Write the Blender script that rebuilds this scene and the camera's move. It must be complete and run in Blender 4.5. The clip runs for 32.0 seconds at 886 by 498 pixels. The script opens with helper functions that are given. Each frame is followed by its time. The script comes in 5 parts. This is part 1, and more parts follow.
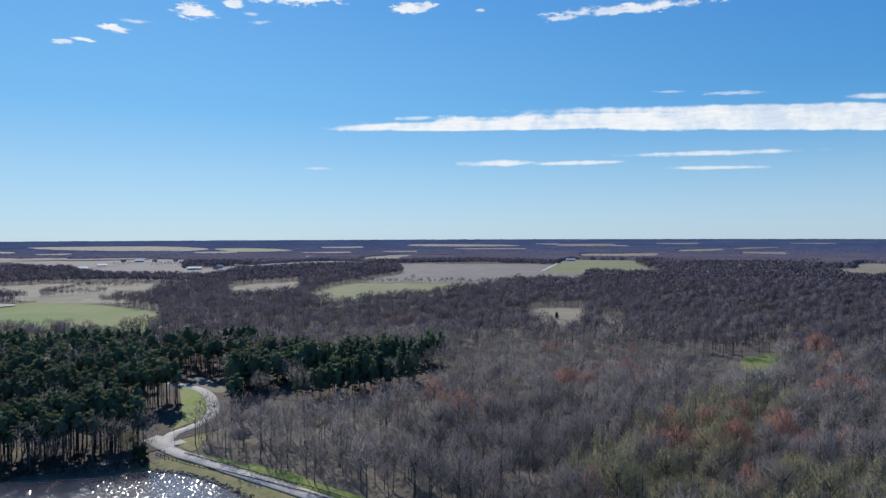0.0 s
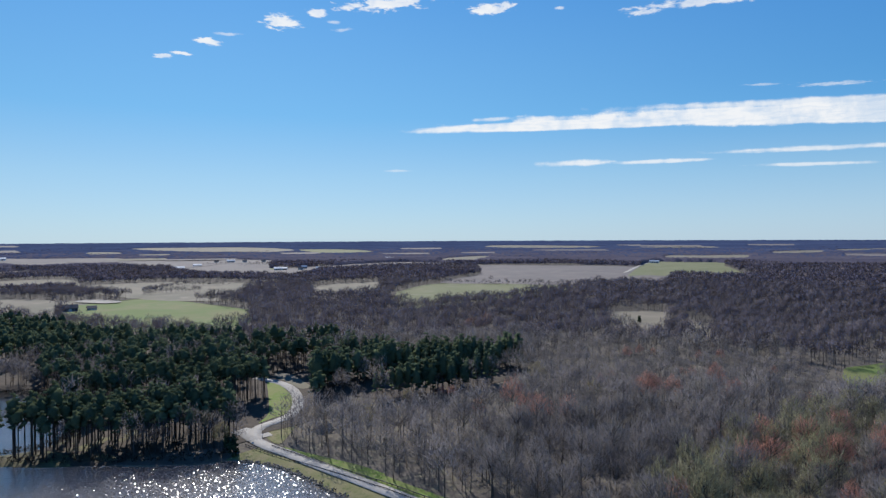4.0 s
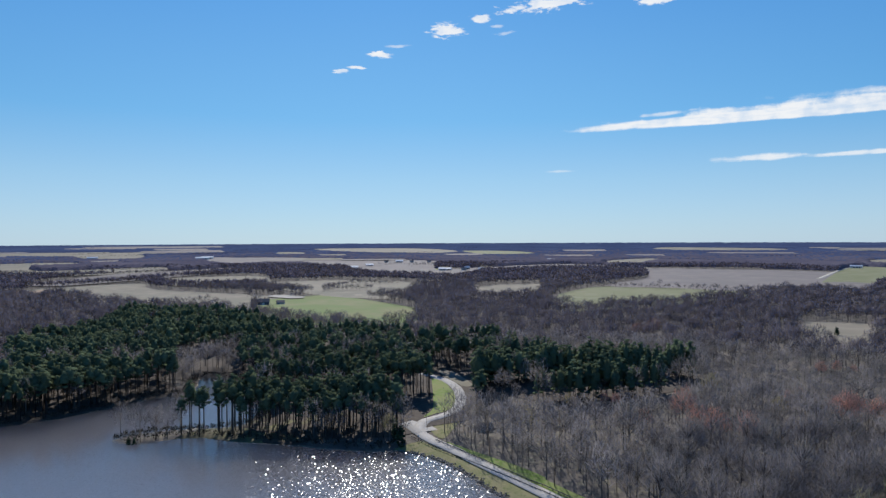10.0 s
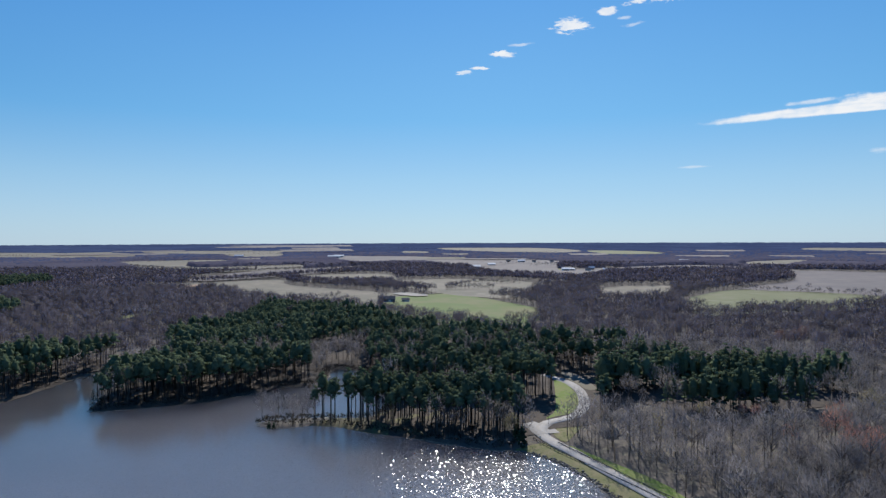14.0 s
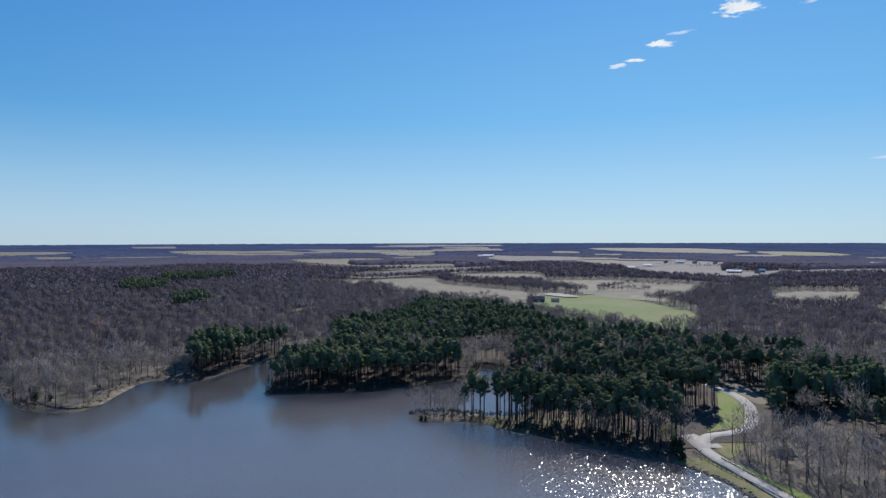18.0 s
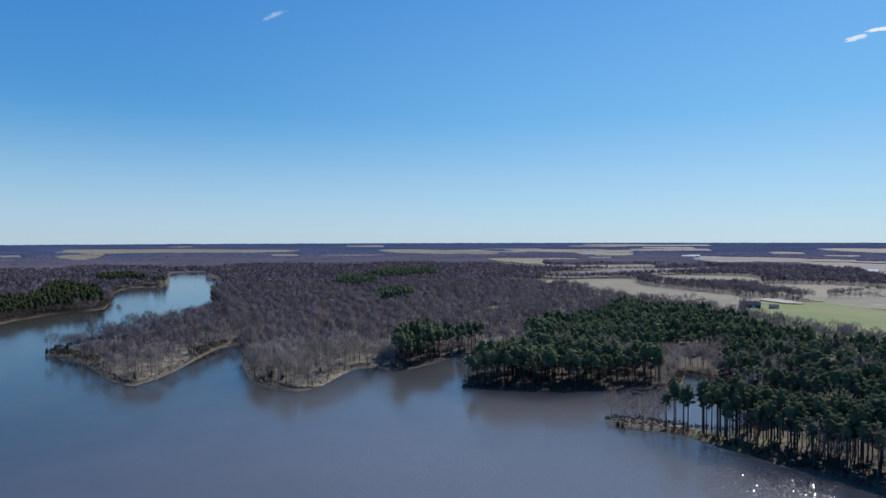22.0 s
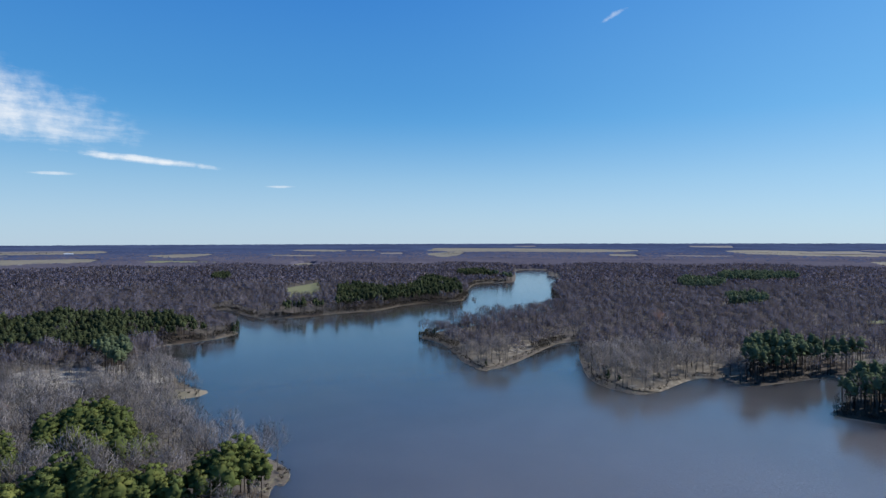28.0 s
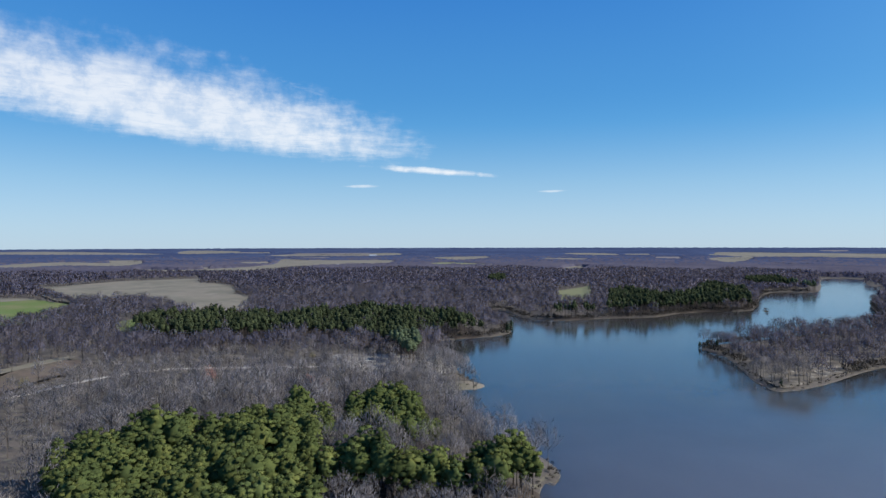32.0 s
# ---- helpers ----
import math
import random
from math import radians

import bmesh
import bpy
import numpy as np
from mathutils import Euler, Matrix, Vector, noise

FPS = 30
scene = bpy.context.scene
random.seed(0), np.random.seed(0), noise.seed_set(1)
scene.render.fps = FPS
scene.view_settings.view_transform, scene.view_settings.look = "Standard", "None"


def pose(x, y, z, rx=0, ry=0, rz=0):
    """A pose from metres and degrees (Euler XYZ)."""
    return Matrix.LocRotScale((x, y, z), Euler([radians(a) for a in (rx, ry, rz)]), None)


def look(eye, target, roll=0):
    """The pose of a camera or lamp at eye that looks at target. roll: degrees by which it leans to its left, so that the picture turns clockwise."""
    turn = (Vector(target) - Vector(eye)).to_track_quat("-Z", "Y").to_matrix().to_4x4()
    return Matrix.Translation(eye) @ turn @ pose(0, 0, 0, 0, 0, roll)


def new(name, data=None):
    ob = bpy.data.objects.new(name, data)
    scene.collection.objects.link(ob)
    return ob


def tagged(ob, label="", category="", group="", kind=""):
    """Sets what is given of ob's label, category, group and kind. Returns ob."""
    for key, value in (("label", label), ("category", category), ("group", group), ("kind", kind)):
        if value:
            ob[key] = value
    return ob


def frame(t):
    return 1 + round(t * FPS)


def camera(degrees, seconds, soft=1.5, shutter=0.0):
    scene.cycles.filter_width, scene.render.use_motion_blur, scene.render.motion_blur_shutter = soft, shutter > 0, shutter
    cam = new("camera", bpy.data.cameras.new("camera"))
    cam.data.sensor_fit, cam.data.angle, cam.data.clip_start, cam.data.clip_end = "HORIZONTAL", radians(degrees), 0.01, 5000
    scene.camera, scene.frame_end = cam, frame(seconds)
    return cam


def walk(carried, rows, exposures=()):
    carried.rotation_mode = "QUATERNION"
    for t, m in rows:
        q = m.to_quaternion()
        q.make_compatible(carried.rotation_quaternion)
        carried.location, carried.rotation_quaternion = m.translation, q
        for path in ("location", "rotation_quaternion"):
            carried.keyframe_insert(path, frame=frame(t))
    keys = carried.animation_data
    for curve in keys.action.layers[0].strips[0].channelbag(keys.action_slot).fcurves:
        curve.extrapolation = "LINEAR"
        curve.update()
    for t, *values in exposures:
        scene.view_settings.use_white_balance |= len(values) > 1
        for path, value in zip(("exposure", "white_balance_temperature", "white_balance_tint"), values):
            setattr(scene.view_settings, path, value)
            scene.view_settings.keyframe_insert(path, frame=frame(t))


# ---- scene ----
# A reservoir in flat farm country: the camera hovers 85 m over the water level and turns to its left.
cam = camera(71.24, 32.0, soft=1.4)
EYE = (0.0, 0.0, 85.0)
# seconds, yaw, pitch, roll
TURNS = [
    (0.0, 0.00, -1.22, 0.18),
    (0.5, 0.71, -1.20, 0.19),
    (1.0, 1.45, -1.15, 0.20),
    (1.5, 2.24, -1.11, 0.22),
    (2.0, 2.98, -1.13, 0.25),
    (2.5, 3.83, -1.09, 0.24),
    (3.0, 4.86, -1.09, 0.27),
    (3.5, 6.00, -1.09, 0.27),
    (5.5, 10.87, -1.05, 0.24),
    (6.0, 12.04, -1.05, 0.23),
    (6.5, 13.23, -1.03, 0.24),
    (7.0, 14.41, -0.98, 0.22),
    (7.5, 15.66, -0.96, 0.21),
    (8.0, 16.93, -0.94, 0.24),
    (8.5, 18.21, -0.92, 0.25),
    (9.0, 19.49, -0.91, 0.27),
    (9.5, 20.79, -0.89, 0.25),
    (10.0, 22.10, -0.88, 0.23),
    (10.5, 23.44, -0.86, 0.24),
    (11.0, 24.88, -0.87, 0.21),
    (11.5, 26.32, -0.87, 0.20),
    (12.0, 27.76, -0.88, 0.17),
    (12.5, 29.16, -0.87, 0.18),
    (13.0, 30.53, -0.88, 0.19),
    (13.5, 31.94, -0.87, 0.18),
    (14.0, 33.38, -0.89, 0.19),
    (14.5, 34.87, -0.88, 0.16),
    (16.5, 41.69, -0.91, 0.14),
    (17.0, 43.50, -0.90, 0.18),
    (17.5, 45.49, -0.88, 0.16),
    (18.0, 47.16, -0.87, 0.15),
    (18.5, 48.25, -0.88, 0.16),
    (19.0, 50.02, -0.89, 0.14),
    (19.5, 52.40, -0.90, 0.15),
    (20.0, 54.92, -0.90, 0.17),
    (20.5, 57.49, -0.92, 0.15),
    (21.0, 60.02, -0.91, 0.15),
    (21.5, 62.56, -0.90, 0.14),
    (22.0, 65.05, -0.89, 0.15),
    (22.5, 67.44, -0.89, 0.17),
    (23.0, 69.85, -0.89, 0.16),
    (23.5, 72.26, -0.89, 0.18),
    (24.0, 74.70, -0.90, 0.15),
    (24.5, 77.13, -0.89, 0.13),
    (26.5, 87.14, -0.88, 0.17),
    (27.0, 89.87, -0.85, 0.14),
    (27.5, 92.70, -0.83, 0.18),
    (28.0, 95.61, -0.82, 0.15),
    (28.5, 98.31, -0.78, 0.18),
    (29.0, 101.32, -0.74, 0.16),
    (29.5, 104.29, -0.69, 0.16),
    (30.0, 107.33, -0.61, 0.16),
    (30.5, 110.42, -0.56, 0.15),
    (31.0, 113.65, -0.52, 0.19),
    (31.5, 116.97, -0.47, 0.17),
    (32.0, 120.35, -0.45, 0.13),
]
EXPOSURES = [(0.0, 0.0), (7.0, -0.04), (20.0, -0.04), (24.0, 0.0), (28.0, 0.05), (32.0, 0.08)]
walk(cam, [(t, pose(*EYE, 90 + pitch, roll, yaw)) for t, yaw, pitch, roll in TURNS], EXPOSURES)

# ---------------------------------------------------------------- sky, clouds and sun
SUN_LEFT, SUN_UP = 27.0, 38.0


def node(tree, kind, **values):
    n = tree.nodes.new(kind)
    for key, value in values.items():
        n.inputs[key].default_value = value
    return n


def calc(tree, op, a, b=0.0, c=0.0, clamp=False):
    n = tree.nodes.new("ShaderNodeMath")
    n.operation, n.use_clamp = op, clamp
    for i, v in enumerate((a, b, c)):
        if isinstance(v, (int, float)):
            n.inputs[i].default_value = v
        else:
            tree.links.new(v, n.inputs[i])
    return n.outputs[0]


def ramp(tree, value, low, high, to_low=0.0, to_high=1.0):
    n = tree.nodes.new("ShaderNodeMapRange")
    n.interpolation_type = "SMOOTHSTEP"
    for key, v in (("From Min", low), ("From Max", high), ("To Min", to_low), ("To Max", to_high)):
        n.inputs[key].default_value = v
    tree.links.new(value, n.inputs["Value"])
    return n.outputs["Result"]


def blend(tree, factor, a, b):
    n = tree.nodes.new("ShaderNodeMix")
    n.data_type = "RGBA"
    for i, v in ((0, factor), (6, a), (7, b)):
        if isinstance(v, (int, float)):
            n.inputs[i].default_value = v
        elif isinstance(v, tuple):
            n.inputs[i].default_value = (*v, 1.0)
        else:
            tree.links.new(v, n.inputs[i])
    return n.outputs[2]


def fbm(tree, vector, scale, detail=4.0, rough=0.55, distortion=0.0):
    n = node(tree, "ShaderNodeTexNoise", Scale=scale, Detail=detail, Roughness=rough, Distortion=distortion)
    if vector is not None:
        tree.links.new(vector, n.inputs["Vector"])
    return n.outputs["Fac"]


world = bpy.data.worlds.new("sky")
scene.world = world
world.use_nodes = True
wt = world.node_tree
wt.nodes.clear()
sky = wt.nodes.new("ShaderNodeTexSky")
sky.sky_type, sky.sun_disc = "NISHITA", False
sky.sun_elevation, sky.sun_rotation = radians(SUN_UP), radians(-SUN_LEFT)
sky.altitude, sky.air_density, sky.dust_density, sky.ozone_density = 200.0, 1.0, 0.35, 2.2
way = wt.nodes.new("ShaderNodeTexCoord").outputs["Generated"]
split = wt.nodes.new("ShaderNodeSeparateXYZ")
wt.links.new(way, split.inputs[0])
SX, SY, SZ = split.outputs
up = calc(wt, "MULTIPLY", calc(wt, "ARCSINE", SZ), 57.2958)
above = calc(wt, "MAXIMUM", SZ, 0.02)
CX, CY = calc(wt, "DIVIDE", SX, above), calc(wt, "DIVIDE", SY, above)
deck = wt.nodes.new("ShaderNodeCombineXYZ")
wt.links.new(CX, deck.inputs[0])
wt.links.new(CY, deck.inputs[1])
puffs = fbm(wt, way, 26.0, 6.0, 0.6)
torn_large = calc(wt, "SUBTRACT", calc(wt, "ADD", calc(wt, "MULTIPLY", fbm(wt, deck.outputs[0], 2.4, 9.0, 0.62), 0.5), calc(wt, "MULTIPLY", puffs, 0.5)), 0.5)
torn_small = calc(wt, "SUBTRACT", fbm(wt, deck.outputs[0], 13.0, 7.0, 0.62, 0.3), 0.5)
texture = fbm(wt, deck.outputs[0], 5.5, 7.0, 0.6, 0.5)


def cloud_shape(cx, cy, ux, uy, long, wide, rough, small):
    """One torn ellipse on the cloud deck, one unit high over the eye: 1 in its middle, 0 at its rim."""
    dx, dy = calc(wt, "SUBTRACT", CX, cx), calc(wt, "SUBTRACT", CY, cy)
    a = calc(wt, "DIVIDE", calc(wt, "ADD", calc(wt, "MULTIPLY", dx, ux), calc(wt, "MULTIPLY", dy, uy)), long)
    b = calc(wt, "DIVIDE", calc(wt, "SUBTRACT", calc(wt, "MULTIPLY", dy, ux), calc(wt, "MULTIPLY", dx, uy)), wide)
    q = calc(wt, "ADD", calc(wt, "MULTIPLY", a, a), calc(wt, "MULTIPLY", b, b))
    torn = calc(wt, "MULTIPLY", torn_small if small else torn_large, rough)
    return calc(wt, "ADD", calc(wt, "SUBTRACT", 1.0, calc(wt, "SQRT", q)), torn)


cover = None
# middle, direction, half length, half width, raggedness, softness, density, fine or coarse
for cx, cy, ux, uy, long, wide, rough, soft_rim, dense, small in (
    (4.35, 5.38, 0.999, -0.020, 4.75, 0.62, 0.95, 0.22, 1.00, 0),
    (0.85, 5.60, 0.996, -0.090, 2.10, 0.32, 0.80, 0.30, 1.00, 0),
    (3.40, 4.92, 0.999, -0.030, 2.90, 0.26, 1.30, 0.40, 0.90, 0),
    (-0.25, 5.28, 0.986, -0.165, 0.2086, 0.1235, 2.20, 0.60, 0.80, 0),
    (0.75, 8.59, 0.991, -0.134, 0.6242, 0.4377, 1.80, 0.60, 0.90, 0),
    (1.87, 8.55, 0.984, -0.180, 0.7996, 0.3063, 2.20, 0.70, 0.80, 0),
    (3.35, 7.57, 0.984, -0.180, 1.2640, 0.3331, 2.20, 0.70, 0.80, 0),
    (4.04, 9.21, 0.999, -0.045, 1.0302, 0.3148, 2.00, 0.70, 0.70, 0),
    (3.17, 4.49, 0.993, 0.115, 0.3579, 0.1247, 2.00, 0.60, 0.80, 0),
    (2.05, 4.37, 0.999, -0.049, 0.2718, 0.0793, 2.60, 0.80, 0.50, 1),
    (1.58, 4.33, 1.000, 0.014, 0.1383, 0.0505, 2.20, 0.80, 0.40, 1),
    (0.82, 2.75, 0.967, -0.254, 0.3880, 0.0711, 3.20, 0.70, 0.90, 1),
    (-0.59, 2.62, 1.000, 0.023, 0.1991, 0.0831, 3.40, 0.50, 1.00, 1),
    (-0.12, 2.73, 0.996, -0.094, 0.1155, 0.0787, 2.60, 0.50, 1.00, 1),
    (0.17, 2.76, 0.847, 0.532, 0.0287, 0.0270, 2.40, 0.60, 0.70, 1),
    (-1.10, 2.77, 0.954, 0.299, 0.0950, 0.1027, 2.80, 0.50, 1.00, 1),
    (-0.90, 2.68, 0.997, 0.081, 0.0509, 0.0625, 2.40, 0.50, 1.00, 1),
    (-1.57, 2.98, 0.940, 0.342, 0.0759, 0.0735, 2.80, 0.50, 1.00, 1),
    (-1.94, 3.18, 0.946, 0.325, 0.0525, 0.0579, 2.60, 0.50, 1.00, 1),
    (-1.81, 3.15, 0.975, 0.222, 0.0500, 0.0488, 2.60, 0.50, 0.90, 1),
    (-1.42, 2.89, 0.975, 0.221, 0.0708, 0.0310, 3.00, 0.80, 0.50, 1),
    (-0.86, 2.80, 0.976, 0.220, 0.0397, 0.0269, 2.60, 0.80, 0.50, 1),
    (0.55, 2.87, 0.981, -0.195, 0.1125, 0.0498, 3.00, 0.60, 0.80, 1),
    (-2.85, 0.48, 0.904, 0.428, 0.1552, 0.0213, 4.00, 1.40, 0.40, 1),
    (-3.25, -4.06, -0.994, -0.090, 3.15, 1.40, 1.25, 0.70, 0.80, 0),
    (-7.25, -4.41, -0.935, 0.356, 1.1190, 0.3904, 2.00, 0.80, 0.85, 0),
    (-8.48, -6.61, -0.745, 0.667, 0.3675, 0.4123, 2.00, 0.80, 0.50, 0),
    (-11.17, -4.11, -0.698, 0.716, 0.2883, 0.3485, 1.80, 0.80, 0.50, 0),
    (-3.08, -2.79, -0.989, -0.147, 0.4833, 0.0686, 3.40, 1.20, 0.15, 1),
    (-1.82, 9.12, 1.000, 0.029, 0.2893, 0.2281, 2.00, 0.80, 0.40, 0),
    (-0.85, 2.91, 0.968, -0.250, 0.0591, 0.0307, 3.00, 0.80, 0.60, 1),
):
    one = ramp(wt, cloud_shape(cx, cy, ux, uy, long, wide, rough, small), 0.02, soft_rim, 0.0, dense)
    cover = one if cover is None else calc(wt, "MAXIMUM", cover, one)
cover = calc(wt, "MULTIPLY", cover, ramp(wt, texture, 0.30, 0.56, 0.80, 1.0))
cover = calc(wt, "MULTIPLY", cover, ramp(wt, puffs, 0.34, 0.58, 0.70, 1.0))
cover = calc(wt, "MULTIPLY", cover, ramp(wt, up, 0.5, 4.0))
height_ramp = wt.nodes.new("ShaderNodeValToRGB")
bands = height_ramp.color_ramp
bands.elements[0].position, bands.elements[0].color = 0.0, (0.66, 0.82, 0.99, 1)
bands.elements[1].position, bands.elements[1].color = 1.0, (0.035, 0.16, 0.50, 1)
for where, shade in ((0.06, (0.48, 0.75, 0.98, 1)), (0.12, (0.255, 0.62, 1.0, 1)), (0.26, (0.105, 0.40, 0.93, 1)), (0.5, (0.06, 0.26, 0.72, 1))):
    bands.elements.new(where).color = shade
wt.links.new(calc(wt, "DIVIDE", up, 90.0, clamp=True), height_ramp.inputs[0])
clear_sky = wt.nodes.new("ShaderNodeVectorMath")
clear_sky.operation = "SCALE"
clear_sky.inputs["Scale"].default_value = 10.8
wt.links.new(height_ramp.outputs[0], clear_sky.inputs[0])
sky_tint = wt.nodes.new("ShaderNodeMix")
sky_tint.data_type, sky_tint.blend_type = "RGBA", "MULTIPLY"
sky_tint.inputs[0].default_value = 1.0
wt.links.new(sky.outputs[0], sky_tint.inputs[6])
sky_tint.inputs[7].default_value = (0.48, 0.88, 1.32, 1.0)
# the sky deepens away from the sun
sunward = wt.nodes.new("ShaderNodeVectorMath")
sunward.operation = "DOT_PRODUCT"
wt.links.new(way, sunward.inputs[0])
sunward.inputs[1].default_value = (-math.sin(radians(SUN_LEFT)) * math.cos(radians(SUN_UP)), math.cos(radians(SUN_LEFT)) * math.cos(radians(SUN_UP)), math.sin(radians(SUN_UP)))
deepen = blend(wt, ramp(wt, sunward.outputs["Value"], 0.36, 1.22), (0.40, 0.67, 0.85), (1.18, 1.13, 1.06))
deepened = wt.nodes.new("ShaderNodeMix")
deepened.data_type, deepened.blend_type = "RGBA", "MULTIPLY"
deepened.inputs[0].default_value = 1.0
wt.links.new(clear_sky.outputs[0], deepened.inputs[6])
wt.links.new(blend(wt, ramp(wt, up, 1.0, 14.0), (1.0, 1.0, 1.0), deepen), deepened.inputs[7])
hazed = blend(wt, 0.72, sky_tint.outputs[2], deepened.outputs[2])
clouded = blend(wt, cover, hazed, (11.5, 11.8, 12.2))
background = node(wt, "ShaderNodeBackground", Strength=0.078)
wt.links.new(clouded, background.inputs["Color"])
out = wt.nodes.new("ShaderNodeOutputWorld")
wt.links.new(background.outputs[0], out.inputs["Surface"])

sun_data = bpy.data.lights.new("sun", "SUN")
sun_data.energy, sun_data.angle, sun_data.color = 5.2, radians(0.53), (1.0, 0.968, 0.932)
sun = new("sun", sun_data)
toward = Vector((-math.sin(radians(SUN_LEFT)) * math.cos(radians(SUN_UP)), math.cos(radians(SUN_LEFT)) * math.cos(radians(SUN_UP)), math.sin(radians(SUN_UP))))
sun.matrix_world = look(toward * 900, (0, 0, 0))

# ---------------------------------------------------------------- materials


def material(name, base, second, scale, rough=0.9, third=None, fine_scale=0.0, bump=0.0, bump_scale=1.0, island=0.0, tone=0.0, spread=(0.35, 0.65), sheer=0.0, specular=0.2, gaps=0.0):
    """A matt surface of two or three colours mixed by noise in metres."""
    m = bpy.data.materials.new(name)
    m.use_nodes = True
    t = m.node_tree
    shader = t.nodes["Principled BSDF"]
    where = t.nodes.new("ShaderNodeNewGeometry")
    colour = blend(t, ramp(t, fbm(t, where.outputs["Position"], scale), *spread), base, second)
    if third:
        colour = blend(t, ramp(t, fbm(t, where.outputs["Position"], fine_scale, 3.0), 0.48, 0.72), colour, third)
    if island:
        vary = ramp(t, where.outputs["Random Per Island"], 0.0, 1.0, 1.0 - island, 1.0 + island)
        scaled = t.nodes.new("ShaderNodeVectorMath")
        scaled.operation = "SCALE"
        t.links.new(colour, scaled.inputs[0])
        t.links.new(vary, scaled.inputs["Scale"])
        colour = scaled.outputs[0]
    if tone:
        # each tree has its own tone
        own = t.nodes.new("ShaderNodeAttribute")
        own.attribute_name = "tone"
        toned = t.nodes.new("ShaderNodeVectorMath")
        toned.operation = "SCALE"
        t.links.new(colour, toned.inputs[0])
        t.links.new(calc(t, "MULTIPLY_ADD", own.outputs["Fac"], tone, 1.0), toned.inputs["Scale"])
        colour = toned.outputs[0]
    t.links.new(colour, shader.inputs["Base Color"])
    shader.inputs["Roughness"].default_value = rough
    shader.inputs["Specular IOR Level"].default_value = specular
    if bump:
        b = node(t, "ShaderNodeBump", Strength=0.7, Distance=bump)
        t.links.new(fbm(t, where.outputs["Position"], bump_scale), b.inputs["Height"])
        t.links.new(b.outputs[0], shader.inputs["Normal"])
    if sheer:
        lit = t.nodes.new("ShaderNodeBsdfTranslucent")
        t.links.new(colour, lit.inputs["Color"])
        both = t.nodes.new("ShaderNodeMixShader")
        both.inputs[0].default_value = sheer
        t.links.new(shader.outputs[0], both.inputs[1])
        t.links.new(lit.outputs[0], both.inputs[2])
        t.links.new(both.outputs[0], t.nodes["Material Output"].inputs["Surface"])
    if gaps:
        # sprays of fine twigs let light and sight through between them
        seen = t.nodes["Material Output"].inputs["Surface"].links[0].from_socket
        airy = t.nodes.new("ShaderNodeMixShader")
        airy.inputs[0].default_value = gaps
        t.links.new(seen, airy.inputs[1])
        t.links.new(t.nodes.new("ShaderNodeBsdfTransparent").outputs[0], airy.inputs[2])
        t.links.new(airy.outputs[0], t.nodes["Material Output"].inputs["Surface"])
    return m


def plain(name, colour, rough=0.6, metal=0.0, vary=0.12, scale=0.6):
    m = material(name, colour, tuple(c * (1 - vary) for c in colour), scale, rough)
    m.node_tree.nodes["Principled BSDF"].inputs["Metallic"].default_value = metal
    return m


LITTER = material("leaf_litter", (0.122, 0.102, 0.084), (0.088, 0.075, 0.063), 0.05, third=(0.162, 0.144, 0.098), fine_scale=0.35, bump=0.3)
# needle litter, its brown deepened to carry the shade under the pines
NEEDLE_FLOOR = material("shaded_pine_needle_floor", (0.070, 0.053, 0.040), (0.050, 0.040, 0.032), 0.08, third=(0.095, 0.075, 0.055), fine_scale=0.4, bump=0.2)
STRAW = material("dry_grass_field", (0.200, 0.172, 0.124), (0.152, 0.138, 0.096), 0.012, third=(0.230, 0.196, 0.146), fine_scale=0.05)
STUBBLE = material("maize_stubble", (0.176, 0.150, 0.136), (0.145, 0.126, 0.115), 0.008, third=(0.20, 0.170, 0.146), fine_scale=0.03)
OLIVE = material("greening_field", (0.172, 0.172, 0.082), (0.146, 0.153, 0.068), 0.012, third=(0.196, 0.186, 0.106), fine_scale=0.04)
GRASS = material("spring_pasture", (0.112, 0.156, 0.036), (0.168, 0.166, 0.066), 0.014, third=(0.11, 0.16, 0.04), fine_scale=0.05)
VERGE = material("mown_grass", (0.135, 0.20, 0.035), (0.18, 0.20, 0.06), 0.12, third=(0.22, 0.21, 0.09), fine_scale=0.5, bump=0.15)
BANK = material("dam_bank_grass", (0.165, 0.16, 0.065), (0.215, 0.185, 0.095), 0.15, third=(0.11, 0.13, 0.04), fine_scale=0.6, bump=0.2)
SOIL = material("bare_soil", (0.26, 0.175, 0.115), (0.20, 0.145, 0.095), 0.03, third=(0.30, 0.235, 0.16), fine_scale=0.2)
FALLOW = material("fallow_plot", (0.135, 0.100, 0.072), (0.100, 0.080, 0.056), 0.06, third=(0.165, 0.130, 0.088), fine_scale=0.25)
SAND = material("pale_gravel", (0.42, 0.385, 0.33), (0.33, 0.30, 0.25), 0.06, third=(0.25, 0.21, 0.16), fine_scale=0.3)
POINT_FLOOR = material("trodden_leaf_floor", (0.165, 0.138, 0.100), (0.112, 0.094, 0.072), 0.06, third=(0.26, 0.225, 0.17), fine_scale=0.2, bump=0.2)
CAMP = material("worn_camp_ground", (0.30, 0.27, 0.22), (0.19, 0.165, 0.13), 0.05, third=(0.36, 0.33, 0.28), fine_scale=0.12)
ASPHALT = material("worn_asphalt", (0.36, 0.335, 0.30), (0.30, 0.28, 0.25), 0.2, rough=0.8, third=(0.40, 0.38, 0.35), fine_scale=1.2)
RIPRAP = material("shore_stones", (0.20, 0.18, 0.15), (0.12, 0.11, 0.095), 0.8, third=(0.30, 0.27, 0.23), fine_scale=2.5, bump=0.3, bump_scale=2.0)
